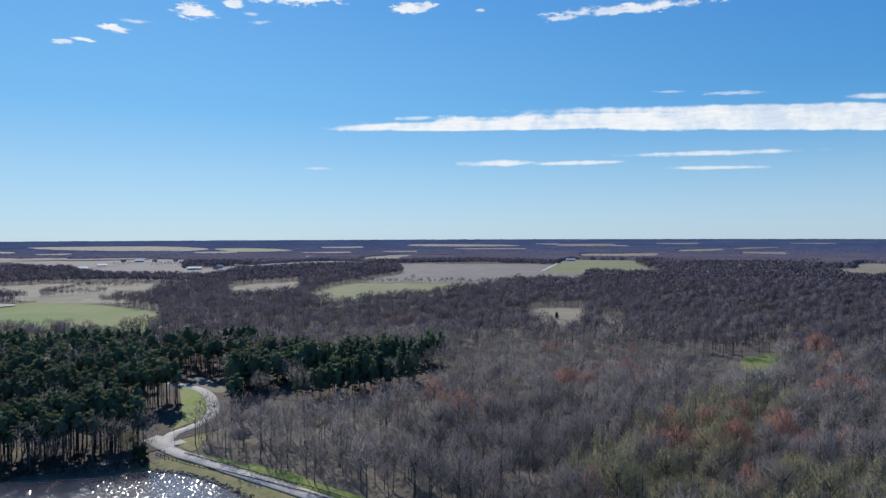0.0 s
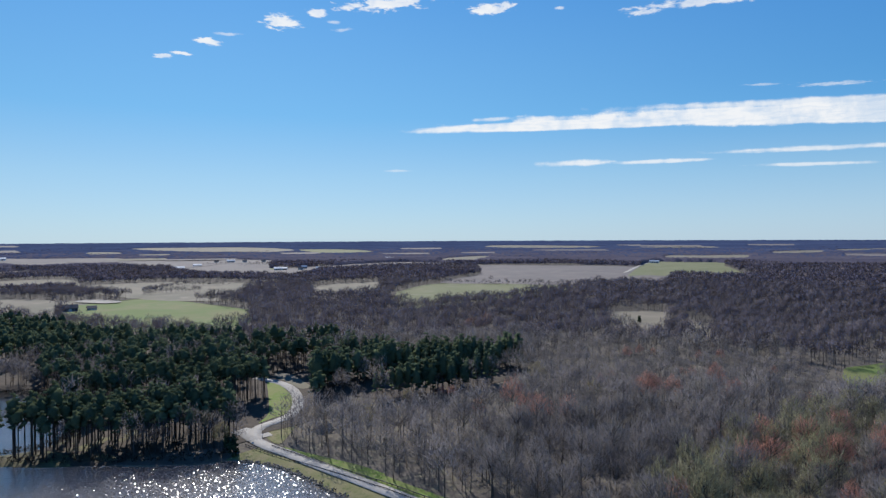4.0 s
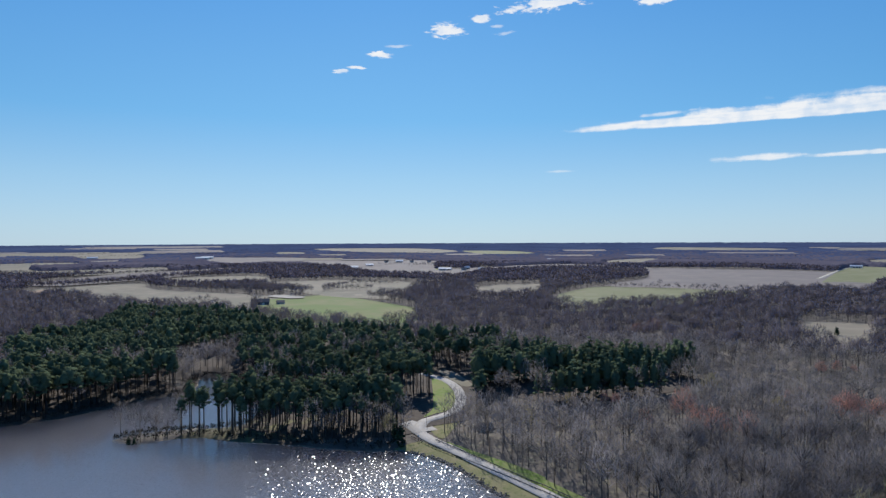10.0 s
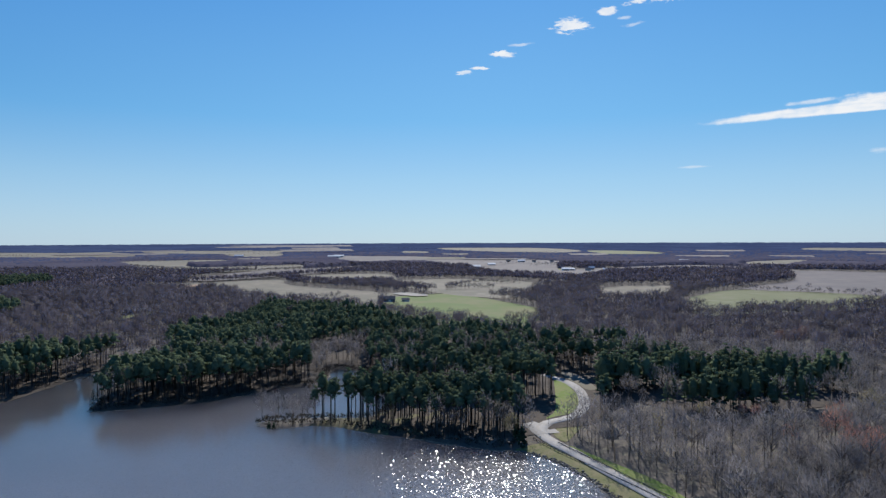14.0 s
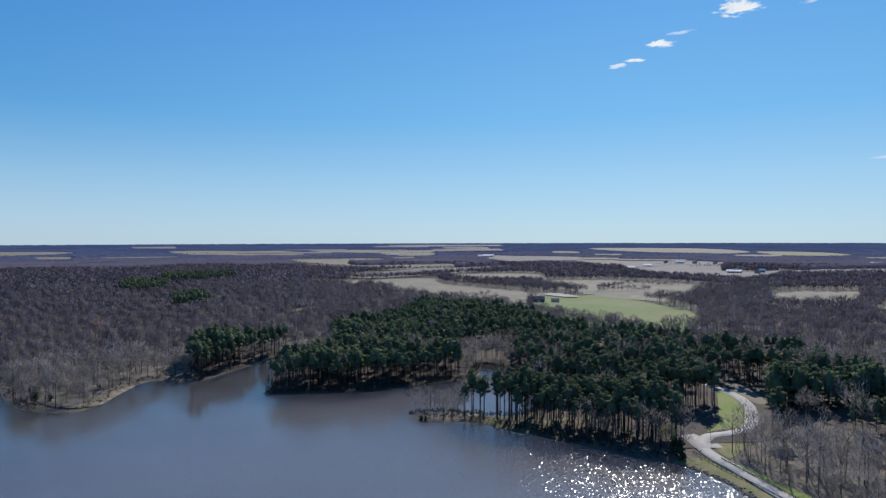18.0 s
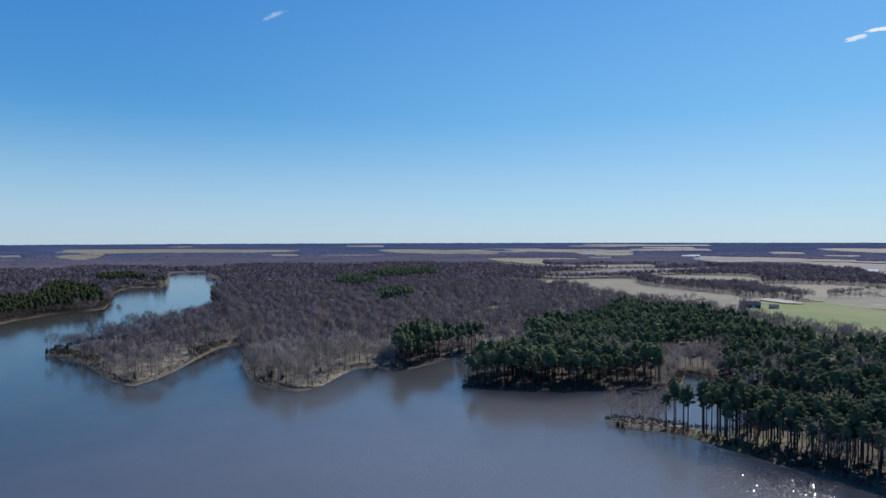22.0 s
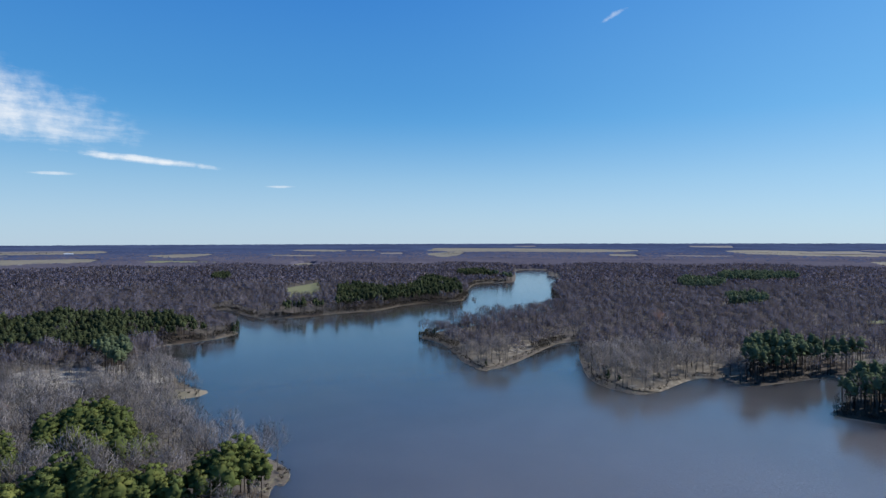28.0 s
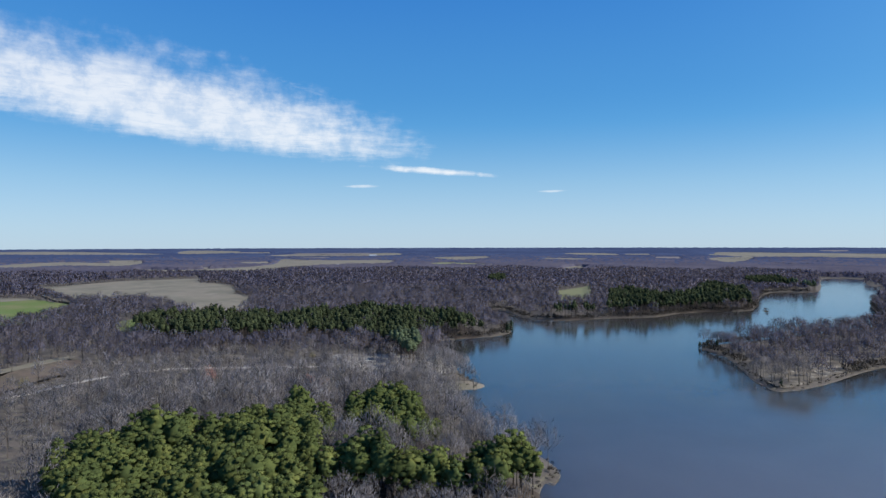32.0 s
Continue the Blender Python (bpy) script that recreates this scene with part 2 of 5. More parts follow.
BARK = material("grey_bark", (0.105, 0.092, 0.080), (0.070, 0.060, 0.052), 0.3, island=0.35)
PINE_BARK = material("pine_bark", (0.064, 0.051, 0.043), (0.044, 0.036, 0.031), 0.3, island=0.3)
TWIG = material("bare_twigs", (0.234, 0.218, 0.220), (0.180, 0.168, 0.174), 0.022, tone=0.45, island=0.18, sheer=0.38, third=(0.270, 0.246, 0.214), fine_scale=0.10, specular=0.03, gaps=0.08)
# the next two are TWIG with the blue of distance haze mixed into the colour
MID_TWIG = material("haze_tinted_crowns", (0.138, 0.127, 0.152), (0.097, 0.091, 0.117), 0.018, tone=0.40, island=0.05, sheer=0.26, third=(0.160, 0.143, 0.150), fine_scale=0.06, specular=0.0, gaps=0.42)
BACK_TWIG = material("haze_tinted_bare_twigs", (0.116, 0.108, 0.142), (0.086, 0.081, 0.114), 0.01, tone=0.42, island=0.06, sheer=0.25, third=(0.155, 0.135, 0.138), fine_scale=0.03, specular=0.0, gaps=0.25)
TWIG_RED = material("red_maple_buds", (0.46, 0.235, 0.175), (0.36, 0.195, 0.165), 0.12, tone=0.3, island=0.25, sheer=0.3, specular=0.05)
MID_RED = material("distant_red_buds", (0.26, 0.155, 0.135), (0.20, 0.130, 0.120), 0.05, tone=0.3, island=0.06, sheer=0.26, specular=0.0, gaps=0.4)
TWIG_OLIVE = material("budding_twigs", (0.295, 0.282, 0.165), (0.245, 0.236, 0.155), 0.07, tone=0.3, island=0.25, sheer=0.3, specular=0.05)
TWIG_GOLD = material("yellow_buds", (0.33, 0.27, 0.12), (0.27, 0.24, 0.12), 0.2, island=0.2, sheer=0.3)
NEEDLES = material("pine_needles", (0.110, 0.140, 0.080), (0.084, 0.112, 0.068), 0.11, spread=(0.40, 0.60), tone=0.30, island=0.08, sheer=0.30, third=(0.128, 0.152, 0.080), fine_scale=0.16, specular=0.0)
# yellower than NEEDLES: sunlight on the near-shore crowns is put into the colour
NEEDLES_OLIVE = material("sunlit_pine_needles", (0.098, 0.118, 0.038), (0.068, 0.088, 0.032), 0.07, tone=0.40, island=0.20, sheer=0.15, third=(0.135, 0.145, 0.044), fine_scale=0.16, specular=0.0)
NEEDLES_DARK = material("dark_olive_pine_needles", (0.056, 0.069, 0.034), (0.042, 0.053, 0.028), 0.07, tone=0.35, island=0.12, sheer=0.20, third=(0.070, 0.082, 0.038), fine_scale=0.16, specular=0.0)
CEDAR = material("dark_cedar", (0.035, 0.055, 0.025), (0.025, 0.040, 0.020), 0.3, island=0.4, sheer=0.15)
MUD_BANK = material("pale_mud_bank", (0.20, 0.165, 0.12), (0.10, 0.085, 0.062), 0.05, third=(0.30, 0.26, 0.19), fine_scale=0.5, bump=0.2)
OPEN_FLOOR = material("grassy_needle_floor", (0.120, 0.108, 0.054), (0.080, 0.068, 0.044), 0.09, third=(0.17, 0.165, 0.07), fine_scale=0.3, bump=0.2)
SCRUB = material("shore_scrub", (0.062, 0.052, 0.040), (0.045, 0.040, 0.031), 0.1, island=0.4, sheer=0.2)
# aerial haze is put into these two colours: purple-grey, then blue farther out
FAR_WOOD = material("hazy_distant_woods", (0.104, 0.096, 0.120), (0.074, 0.070, 0.096), 0.004, third=(0.108, 0.096, 0.108), fine_scale=0.045, bump=4.0, bump_scale=0.14, specular=0.0)
HORIZON_WOOD = material("haze_blue_woods", (0.060, 0.080, 0.140), (0.044, 0.060, 0.112), 0.003, third=(0.042, 0.052, 0.096), fine_scale=0.02, bump=3.0, bump_scale=0.1, specular=0.0)
RAIL_STEEL = plain("weathered_rail", (0.17, 0.155, 0.14), 0.7)
POST_WOOD = plain("dark_post_wood", (0.10, 0.080, 0.062), 0.85)
WHITE_WALL = plain("white_cladding", (0.64, 0.64, 0.62), 0.6)
CREAM_WALL = plain("cream_cladding", (0.62, 0.58, 0.48), 0.65)
GREY_WALL = plain("grey_cladding", (0.30, 0.31, 0.32), 0.65)
BLUE_WALL = plain("blue_grey_cladding", (0.10, 0.13, 0.19), 0.6)
METAL_ROOF = plain("pale_metal_roof", (0.52, 0.54, 0.56), 0.45, 0.2)
DARK_ROOF = plain("dark_shingle_roof", (0.09, 0.09, 0.095), 0.85)
RED_ROOF = plain("red_barn_paint", (0.24, 0.07, 0.05), 0.7)
GLASS_DARK = plain("window_glass", (0.02, 0.025, 0.03), 0.1)

WATER = bpy.data.materials.new("lake_water")
WATER.use_nodes = True
t = WATER.node_tree
ws = t.nodes["Principled BSDF"]
place = t.nodes.new("ShaderNodeNewGeometry").outputs["Position"]
mud = blend(t, ramp(t, fbm(t, place, 0.006, 3.0), 0.38, 0.62), (0.044, 0.042, 0.041), (0.058, 0.052, 0.042))
ws.inputs["IOR"].default_value = 1.48
# murky water spreads the daylight that enters it
ws.subsurface_method = "BURLEY"
ws.inputs["Subsurface Weight"].default_value = 1.0
ws.inputs["Subsurface Radius"].default_value = (1.0, 0.9, 0.75)
ws.inputs["Subsurface Scale"].default_value = 110.0
stretch = t.nodes.new("ShaderNodeMapping")
stretch.inputs["Rotation"].default_value = (0, 0, 0.45)
stretch.inputs["Scale"].default_value = (1.0, 0.55, 1.0)
t.links.new(place, stretch.inputs["Vector"])
# the wind ruffles the water off the dam and leaves the rest calmer
off_dam = t.nodes.new("ShaderNodeVectorMath")
off_dam.operation = "DISTANCE"
t.links.new(place, off_dam.inputs[0])
off_dam.inputs[1].default_value = (-85.0, 185.0, 0.0)
gust = calc(t, "ADD", off_dam.outputs["Value"], calc(t, "MULTIPLY", fbm(t, place, 0.012, 3.0, 0.5, 0.6), 120.0))
calm = ramp(t, gust, 115.0, 300.0, 0.31, 0.05)
t.links.new(ramp(t, gust, 110.0, 290.0, 0.13, 0.11), ws.inputs["Roughness"])
# murkier off the dam, with the sky's pale grey sheen put into the colour
silt_sheen = blend(t, ramp(t, gust, 165.0, 470.0), (0.126, 0.120, 0.124), mud)
t.links.new(silt_sheen, ws.inputs["Base Color"])
facets = node(t, "ShaderNodeTexVoronoi", Scale=4.2)
facets.voronoi_dimensions = "2D"
t.links.new(stretch.outputs[0], facets.inputs["Vector"])
tilt = t.nodes.new("ShaderNodeVectorMath")
tilt.operation = "SUBTRACT"
t.links.new(facets.outputs["Color"], tilt.inputs[0])
tilt.inputs[1].default_value = (0.5, 0.5, 0.5)
steep = t.nodes.new("ShaderNodeVectorMath")
steep.operation = "SCALE"
t.links.new(tilt.outputs[0], steep.inputs[0])
# most wavelets are low and a few stand steep
kinds = t.nodes.new("ShaderNodeSeparateXYZ")
t.links.new(facets.outputs["Color"], kinds.inputs[0])
t.links.new(calc(t, "MULTIPLY", calm, calc(t, "MULTIPLY_ADD", calc(t, "MULTIPLY", kinds.outputs[2], kinds.outputs[2]), 1.3, 0.25)), steep.inputs["Scale"])
level = t.nodes.new("ShaderNodeVectorMath")
level.operation = "MULTIPLY_ADD"
t.links.new(steep.outputs[0], level.inputs[0])
level.inputs[1].default_value, level.inputs[2].default_value = (1.0, 1.0, 0.0), (0.0, 0.0, 1.0)
upright = t.nodes.new("ShaderNodeVectorMath")
upright.operation = "NORMALIZE"
t.links.new(level.outputs[0], upright.inputs[0])
t.links.new(upright.outputs[0], ws.inputs["Normal"])

# ---------------------------------------------------------------- plan of the lake
DAM_SHORE = [(-62, 198), (-70, 205), (-84, 215), (-97, 221), (-110, 223)]
SPIT_SHORE = [(-113, 221), (-124, 217), (-138, 214), (-152, 213), (-171, 210), (-188, 207), (-204, 203), (-213, 191), (-226, 188), (-229, 193), (-224, 201), (-212, 211), (-199, 220)]
INLET_SHORE = [(-191, 230), (-202, 252), (-228, 279), (-250, 297), (-273, 301), (-280, 293), (-265, 273), (-255, 256)]
HEAD_SHORE = [(-266, 256), (-272, 244), (-275, 231), (-278, 215), (-283, 201), (-297, 180), (-310, 164), (-316, 158), (-332, 172), (-358, 192), (-377, 213), (-386, 230)]
POINT_SHORE = [(-401, 227), (-401, 214), (-398, 193), (-381, 161), (-372, 138), (-392, 128), (-388, 114), (-363, 93), (-348, 77), (-352, 66), (-375, 54), (-425, 53)]
ISLAND_SHORE = [(-488, 58), (-521, 65), (-519, 51), (-483, 30), (-447, 15), (-422, 3), (-403, -11), (-414, -20), (-448, -33), (-503, -51), (-536, -74), (-567, -61)]
ARM_SHORE = [(-616, -29), (-693, 18), (-763, 59), (-912, 77), (-1020, 77), (-1304, 115), (-1443, 117), (-1536, 103), (-1735, 115), (-1732, 37), (-1326, 25), (-1244, 6)]
WEST_SHORE = [(-1211, -46), (-1105, -61), (-877, -58), (-842, -96), (-798, -130), (-740, -150), (-698, -196), (-657, -229), (-669, -220), (-652, -253), (-665, -284), (-716, -330), (-709, -348), (-638, -307)]
COVE_SHORE = [(-559, -250), (-523, -244), (-491, -263), (-468, -275), (-442, -263), (-395, -228), (-346, -186), (-334, -168), (-322, -166), (-311, -177), (-295, -172), (-254, -134), (-238, -107), (-238, -100), (-223, -81), (-207, -76), (-194, -77), (-60, -25), (-60, 60), (0, 110), (20, 150)]
LAKE_PLAN = DAM_SHORE + SPIT_SHORE + INLET_SHORE + HEAD_SHORE + POINT_SHORE + ISLAND_SHORE + ARM_SHORE + WEST_SHORE + COVE_SHORE
ROAD_PLAN = [(50, 137), (-42, 197), (-59, 208), (-74, 218), (-89, 228), (-101, 235), (-110, 243), (-113, 255), (-109, 264), (-106, 274), (-109, 291), (-119, 313), (-131, 328), (-141, 335), (-153, 342)]
SPUR_PLAN = [(-107, 243), (-114, 249), (-120, 252)]
OPEN_PLAN = [(53, 141), (-39, 202), (-47, 208), (-58, 215), (-70, 221), (-84, 228), (-94, 232), (-101, 240), (-103, 249), (-102, 261), (-103, 283), (-111, 310), (-118, 330), (-138, 353), (-146, 354), (-149, 342), (-135, 314), (-117, 274), (-120, 260), (-123, 255), (-117, 240), (-110, 231), (-112, 223), (-106, 220), (-96, 217), (-83, 211), (-69, 204), (-57, 195), (35, 134)]
RAIL_LAKE = [(-110, 235), (-96, 227), (-80, 219), (-62, 209), (-48, 201), (-41, 197), (17, 159)]
RAIL_WOODS = [(-99, 235), (-85, 227), (-68, 217), (-52, 207), (-41, 201), (18, 163)]
BANK_PLAN = [(50, 137), (-42, 197), (-59, 208), (-74, 218), (-89, 228), (-101, 235), (-112, 223), (-106, 220), (-96, 217), (-83, 211), (-69, 204), (-57, 195), (35, 134)]
VERGE_PLAN = [(50, 137), (-42, 197), (-59, 208), (-74, 218), (-89, 228), (-94, 235), (-85, 231), (-72, 225), (-59, 219), (-48, 212), (-38, 204), (54, 144)]
BEND_PLAN = [(-111, 254), (-108, 260), (-104, 270), (-99, 264), (-97, 248), (-97, 238), (-104, 243)]
LOOP_PLAN = [(-144, 337), (-131, 324), (-119, 307), (-111, 290), (-109, 276), (-113, 267), (-116, 261), (-117, 274), (-127, 298)]
CUT_PLAN = [(-146, 351), (-138, 353), (-118, 330), (-114, 322), (-119, 320), (-133, 335)]
PINE_PLANS = [
    [(-101, -190), (-119, -208), (-138, -205), (-161, -207), (-180, -189), (-185, -166), (-165, -145), (-174, -121), (-180, -107), (-193, -98), (-197, -78), (-166, -58), (-204, -71), (-192, -75), (-170, -96), (-154, -129), (-132, -183), (-120, -224)],  # near
    [(-188, -188), (-209, -200), (-203, -183), (-191, -164), (-180, -162), (-178, -177)],  # nearback
    [(-201, -165), (-230, -179), (-243, -169), (-219, -134), (-207, -127), (-195, -136), (-194, -151)],  # nearback2
    [(-204, 199), (-185, 204), (-169, 207), (-151, 216), (-136, 229), (-129, 246), (-134, 261), (-115, 268), (-128, 291), (-150, 300), (-196, 280), (-205, 247), (-206, 205)],  # spit
    [(-158, 187), (-177, 218), (-203, 225), (-255, 274), (-359, 339), (-487, 423), (-470, 453), (-417, 461), (-342, 437), (-291, 416), (-239, 418), (-195, 408), (-145, 361), (-108, 352), (-92, 288), (-96, 263), (-107, 251), (-117, 233), (-151, 216)],  # main
    [(-255, 274), (-284, 283), (-302, 267), (-327, 233), (-350, 225), (-444, 293), (-457, 343), (-487, 423), (-359, 339)],  # mixed
    [(-307, 160), (-292, 177), (-278, 198), (-271, 227), (-261, 253), (-214, 219), (-267, 268), (-297, 250), (-324, 221), (-291, 163), (-252, 132)],  # head
    [(-400, 187), (-401, 220), (-393, 234), (-374, 214), (-432, 226), (-451, 196), (-423, 157), (-366, 138), (-335, 146)],  # cove
    [(-108, 318), (-84, 307), (-62, 304), (-35, 318), (-8, 345), (2, 372), (-12, 395), (-50, 402), (-90, 390), (-112, 360)],  # stand
    [(-152, 364), (-120, 352), (-100, 345), (-88, 310), (-70, 330), (-60, 372), (-90, 402), (-150, 412), (-195, 408)],  # behind the bend
    [(-264, 258), (-272, 244), (-276, 228), (-281, 205), (-296, 181), (-314, 160), (-330, 172), (-345, 195), (-340, 230), (-310, 262), (-285, 275)],  # the head
    [(-710, -194), (-751, -152), (-809, -125), (-872, -63), (-884, -59), (-1056, -81), (-1144, -149), (-909, -148), (-934, -244), (-669, -185)],  # arm
    [(-688, -252), (-675, -230), (-695, -208), (-589, -176), (-659, -215), (-625, -227)],  # armsmall
    [(-1262, -80), (-1288, 18), (-1179, 18), (-1425, -42), (-1383, -100)],  # armfar
    [(-478, -242), (-529, -274), (-554, -341), (-544, -415), (-461, -444), (-440, -470), (-424, -516), (-370, -552), (-307, -465), (-315, -417), (-349, -385), (-381, -367), (-395, -330), (-382, -270), (-339, -226), (-379, -241), (-437, -280), (-482, -273)],  # west
    [(-979, 267), (-938, 302), (-1044, 358), (-1137, 322)],  # green1
    [(-1120, 384), (-1134, 506), (-1284, 559), (-1314, 450)],  # green3
    [(-1074, -526), (-1108, -510), (-1221, -565), (-1211, -587)],  # dark32
    [(-705, 245), (-712, 288), (-820, 327), (-796, 277)],  # green2
    [(-510, 430), (-456, 439), (-402, 444), (-334, 426), (-354, 452), (-429, 475), (-485, 467), (-537, 460)],  # row
    [(-75, -130), (-98, -118), (-112, -108), (-150, -140), (-160, -200), (-120, -212), (-104, -202)],  # front of the near shore
]
RED_PLAN = [(12, 263, 14), (18, 231, 7), (-12, 269, 9), (61, 294, 12), (89, 217, 11), (106, 208, 9), (107, 230, 8), (169, 276, 9), (84, 174, 9), (-39, 499, 14), (106, 318, 9), (156, 276, 8), (95, 340, 9), (46, 326, 8), (120, 220, 6), (74, 202, 5), (220, 371, 12), (-536, 131, 9), (-224, -274, 7), (-231, -255, 5), (-562, -113, 6), (-481, -233, 16), (-221, -142, 4), (-230, -93, 3), (34, 170, 5), (124, 267, 8), (-1, 313, 7), (-37, 301, 6), (-462, -239, 13), (-472, -232, 12), (-579, 143, 9), (-247, -217, 10)]
OLIVE_PLANS = [
    [(30, 172), (44, 196), (70, 224), (106, 254), (130, 268), (152, 262), (122, 226), (92, 192), (60, 160)],
    [(59, 155), (86, 170), (135, 188), (137, 162), (99, 132), (57, 132)],
]
HEDGES = [
    ([(-139, 1050), (-23, 1031), (114, 1027)], 7),
    ([(-527, 812), (-516, 835), (-470, 857)], 5),
    ([(-542, 835), (-561, 923), (-550, 962), (-484, 971)], 6),
    ([(-1081, 761), (-1044, 879), (-983, 1127)], 6),
    ([(-1813, 1020), (-1454, 1008), (-1390, 1252), (-1314, 1453)], 7),
    ([(-1563, 953), (-1290, 969), (-1165, 1289)], 7),
    ([(-544, 1834), (-313, 1860), (-249, 1892)], 8),
    ([(-240, 1818), (-110, 1883)], 8),
    ([(-671, 1614), (-566, 1699), (-556, 1767)], 5),
    ([(-1008, 661), (-993, 779), (-992, 901)], 7),
    ([(-1278, 911), (-1221, 1109), (-1078, 1219)], 7),
    ([(-1002, 1602), (-894, 1494), (-816, 1374)], 6),
    ([(-517, 720), (-504, 725)], 4),
    ([(-576, 583), (-582, 628)], 9),
    ([(-568, -1158), (-522, -1021), (-446, -801)], 4),
    ([(-829, -986), (-768, -876), (-646, -713)], 5),
    ([(-828, -1060), (-845, -996)], 5),
    ([(-1743, -606), (-1773, -548)], 6),
]
CEDAR_PLAN = [(-111, 226, 9.0), (-115, 229, 7.0), (-218, 188, 4.0), (-216, 189, 3.5), (-540, -245, 11.0), (-379, 62, 7.0), (-392, 63, 7.0), (-373, 68, 5.0), (-413, -12, 5.0), (-541, -74, 5.0), (-541, -68, 6.0), (-542, -61, 6.0), (107, 582, 8.0), (-564, -252, 10.0), (-445, -303, 7.0), (-382, 93, 4.0)]
SNAG_PLAN = [(-313, 158), (-314, 160), (-219, 193), (-216, 194), (-214, 196), (-212, 197), (-208, 199), (-317, 161), (-320, 165), (-329, -172), (-330, -171), (-332, -169), (-109, 249), (-101, 253), (-101, 254), (-99, 251), (-98, 254), (-99, 257), (-319, -164), (-318, -166)]
SIGN_PLAN = (-106, 233)
SHORE_FRONT = [(-119, -228), (-132, -184), (-156, -131), (-171, -97), (-191, -78), (-201, -72), (-155, -56), (-153, -63), (-144, -81), (-126, -106), (-96, -134), (-76, -146)]
BRUSH_PLAN = [(-163, -406), (-196, -401), (-252, -379), (-357, -248), (-350, -215), (-283, -197), (-252, -251), (-191, -265), (-136, -260), (-105, -262)]
LAWN_PLAN = [(-122, -313), (-139, -299), (-137, -258), (-115, -214), (-100, -205), (-82, -212)]
TRACK_PLAN = [(-146, -363), (-176, -360), (-196, -364), (-222, -363), (-247, -354), (-263, -337), (-285, -309), (-310, -279), (-330, -257), (-340, -227)]
FARM_ROAD_PLAN = [(224, 1382), (258, 1501), (313, 1706), (379, 1922)]
CAMP_PLAN = [(-348, -299), (-374, -270), (-394, -232), (-351, -197), (-329, -220), (-312, -255)]
POINT_CAMP = [(-353, 72), (-374, 63), (-402, 66), (-432, 84), (-442, 118), (-418, 150), (-394, 150), (-386, 130), (-381, 114), (-361, 95), (-353, 84)]
ISLAND_CAMP = [(-409, -10), (-426, 0), (-450, 10), (-485, 26), (-510, 42), (-516, 20), (-492, -14), (-450, -26), (-418, -18)]
INLET_GAP = [(-211, 247), (-232, 228), (-371, 365), (-338, 395)]
YOUNG_PLAN = [(12, 330), (80, 320), (150, 294), (193, 379), (105, 412), (15, 425)]
SAPLING_PLAN = [(-98, 262), (-62, 258), (-10, 285), (8, 340), (-8, 340), (-40, 312), (-66, 300), (-88, 302)]
GLADE_FRONT = [(150, 330), (176, 330), (232, 410), (205, 425), (170, 400)]
BEND_VIEW = [(-111, 252), (-117, 274), (-128, 299), (-146, 339), (-142, 356), (-121, 342), (-88, 248), (-91, 234)]



def rounded(points, steps=4, closed=True, rough=0.0, seed=3):
    """A smooth line through plan points (Catmull-Rom), with small bends."""
    p = np.array(points, float)
    n = len(p)
    made = []
    rnd = np.random.RandomState(seed)
    for i in range(n if closed else n - 1):
        a, b, c, d = (p[(i + k) % n] if closed else p[min(max(i + k, 0), n - 1)] for k in (-1, 0, 1, 2))
        for s in range(steps):
            u = s / steps
            q = 0.5 * (2 * b + (c - a) * u + (2 * a - 5 * b + 4 * c - d) * u * u + (3 * b - a - 3 * c + d) * u ** 3)
            made.append(q + rnd.normal(0, rough, 2) * (s > 0))
    if not closed:
        made.append(p[-1])
    return np.array(made)


def inside(poly, pts):
    """Which plan points lie in a closed outline."""
    x, y = pts[:, 0], pts[:, 1]
    lo, hi = poly.min(0), poly.max(0)
    near = (x >= lo[0]) & (x <= hi[0]) & (y >= lo[1]) & (y <= hi[1])
    result = np.zeros(len(pts), bool)
    px, py = x[near], y[near]
    hit = np.zeros(len(px), bool)
    for (x0, y0), (x1, y1) in zip(poly, np.roll(poly, -1, 0)):
        if y0 == y1:
            continue
        cross = ((y0 > py) != (y1 > py)) & (px < (x1 - x0) * (py - y0) / (y1 - y0) + x0)
        hit ^= cross
    result[near] = hit
    return result


def line_distance(line, pts, closed=False):
    best = np.full(len(pts), 1e9)
    ends = np.roll(line, -1, 0) if closed else line[1:]
    for a, b in zip(line, ends):
        d = b - a
        u = np.clip(((pts - a) @ d) / max(d @ d, 1e-9), 0, 1)
        q = pts - a - u[:, None] * d
        best = np.minimum(best, q[:, 0] ** 2 + q[:, 1] ** 2)
    return np.sqrt(best)


LAKE = rounded(LAKE_PLAN, 3, rough=0.5)


def shore_distance(pts):
    """Metres from the shore: positive on land, negative in the lake."""
    result = np.full(len(pts), 400.0)
    lo, hi = LAKE.min(0) - 400, LAKE.max(0) + 400
    near = (pts >= lo).all(1) & (pts <= hi).all(1)
    d = np.empty(near.sum())
    chosen = pts[near]
    for k in range(0, len(chosen), 40000):
        d[k:k + 40000] = line_distance(LAKE, chosen[k:k + 40000], True)
    result[near] = np.where(inside(LAKE, chosen), -d, d)
    return result


def far_rise(r):
    return 45.0 * (np.clip(r - 1800.0, 0, 3150) / 3150.0) ** 1.6


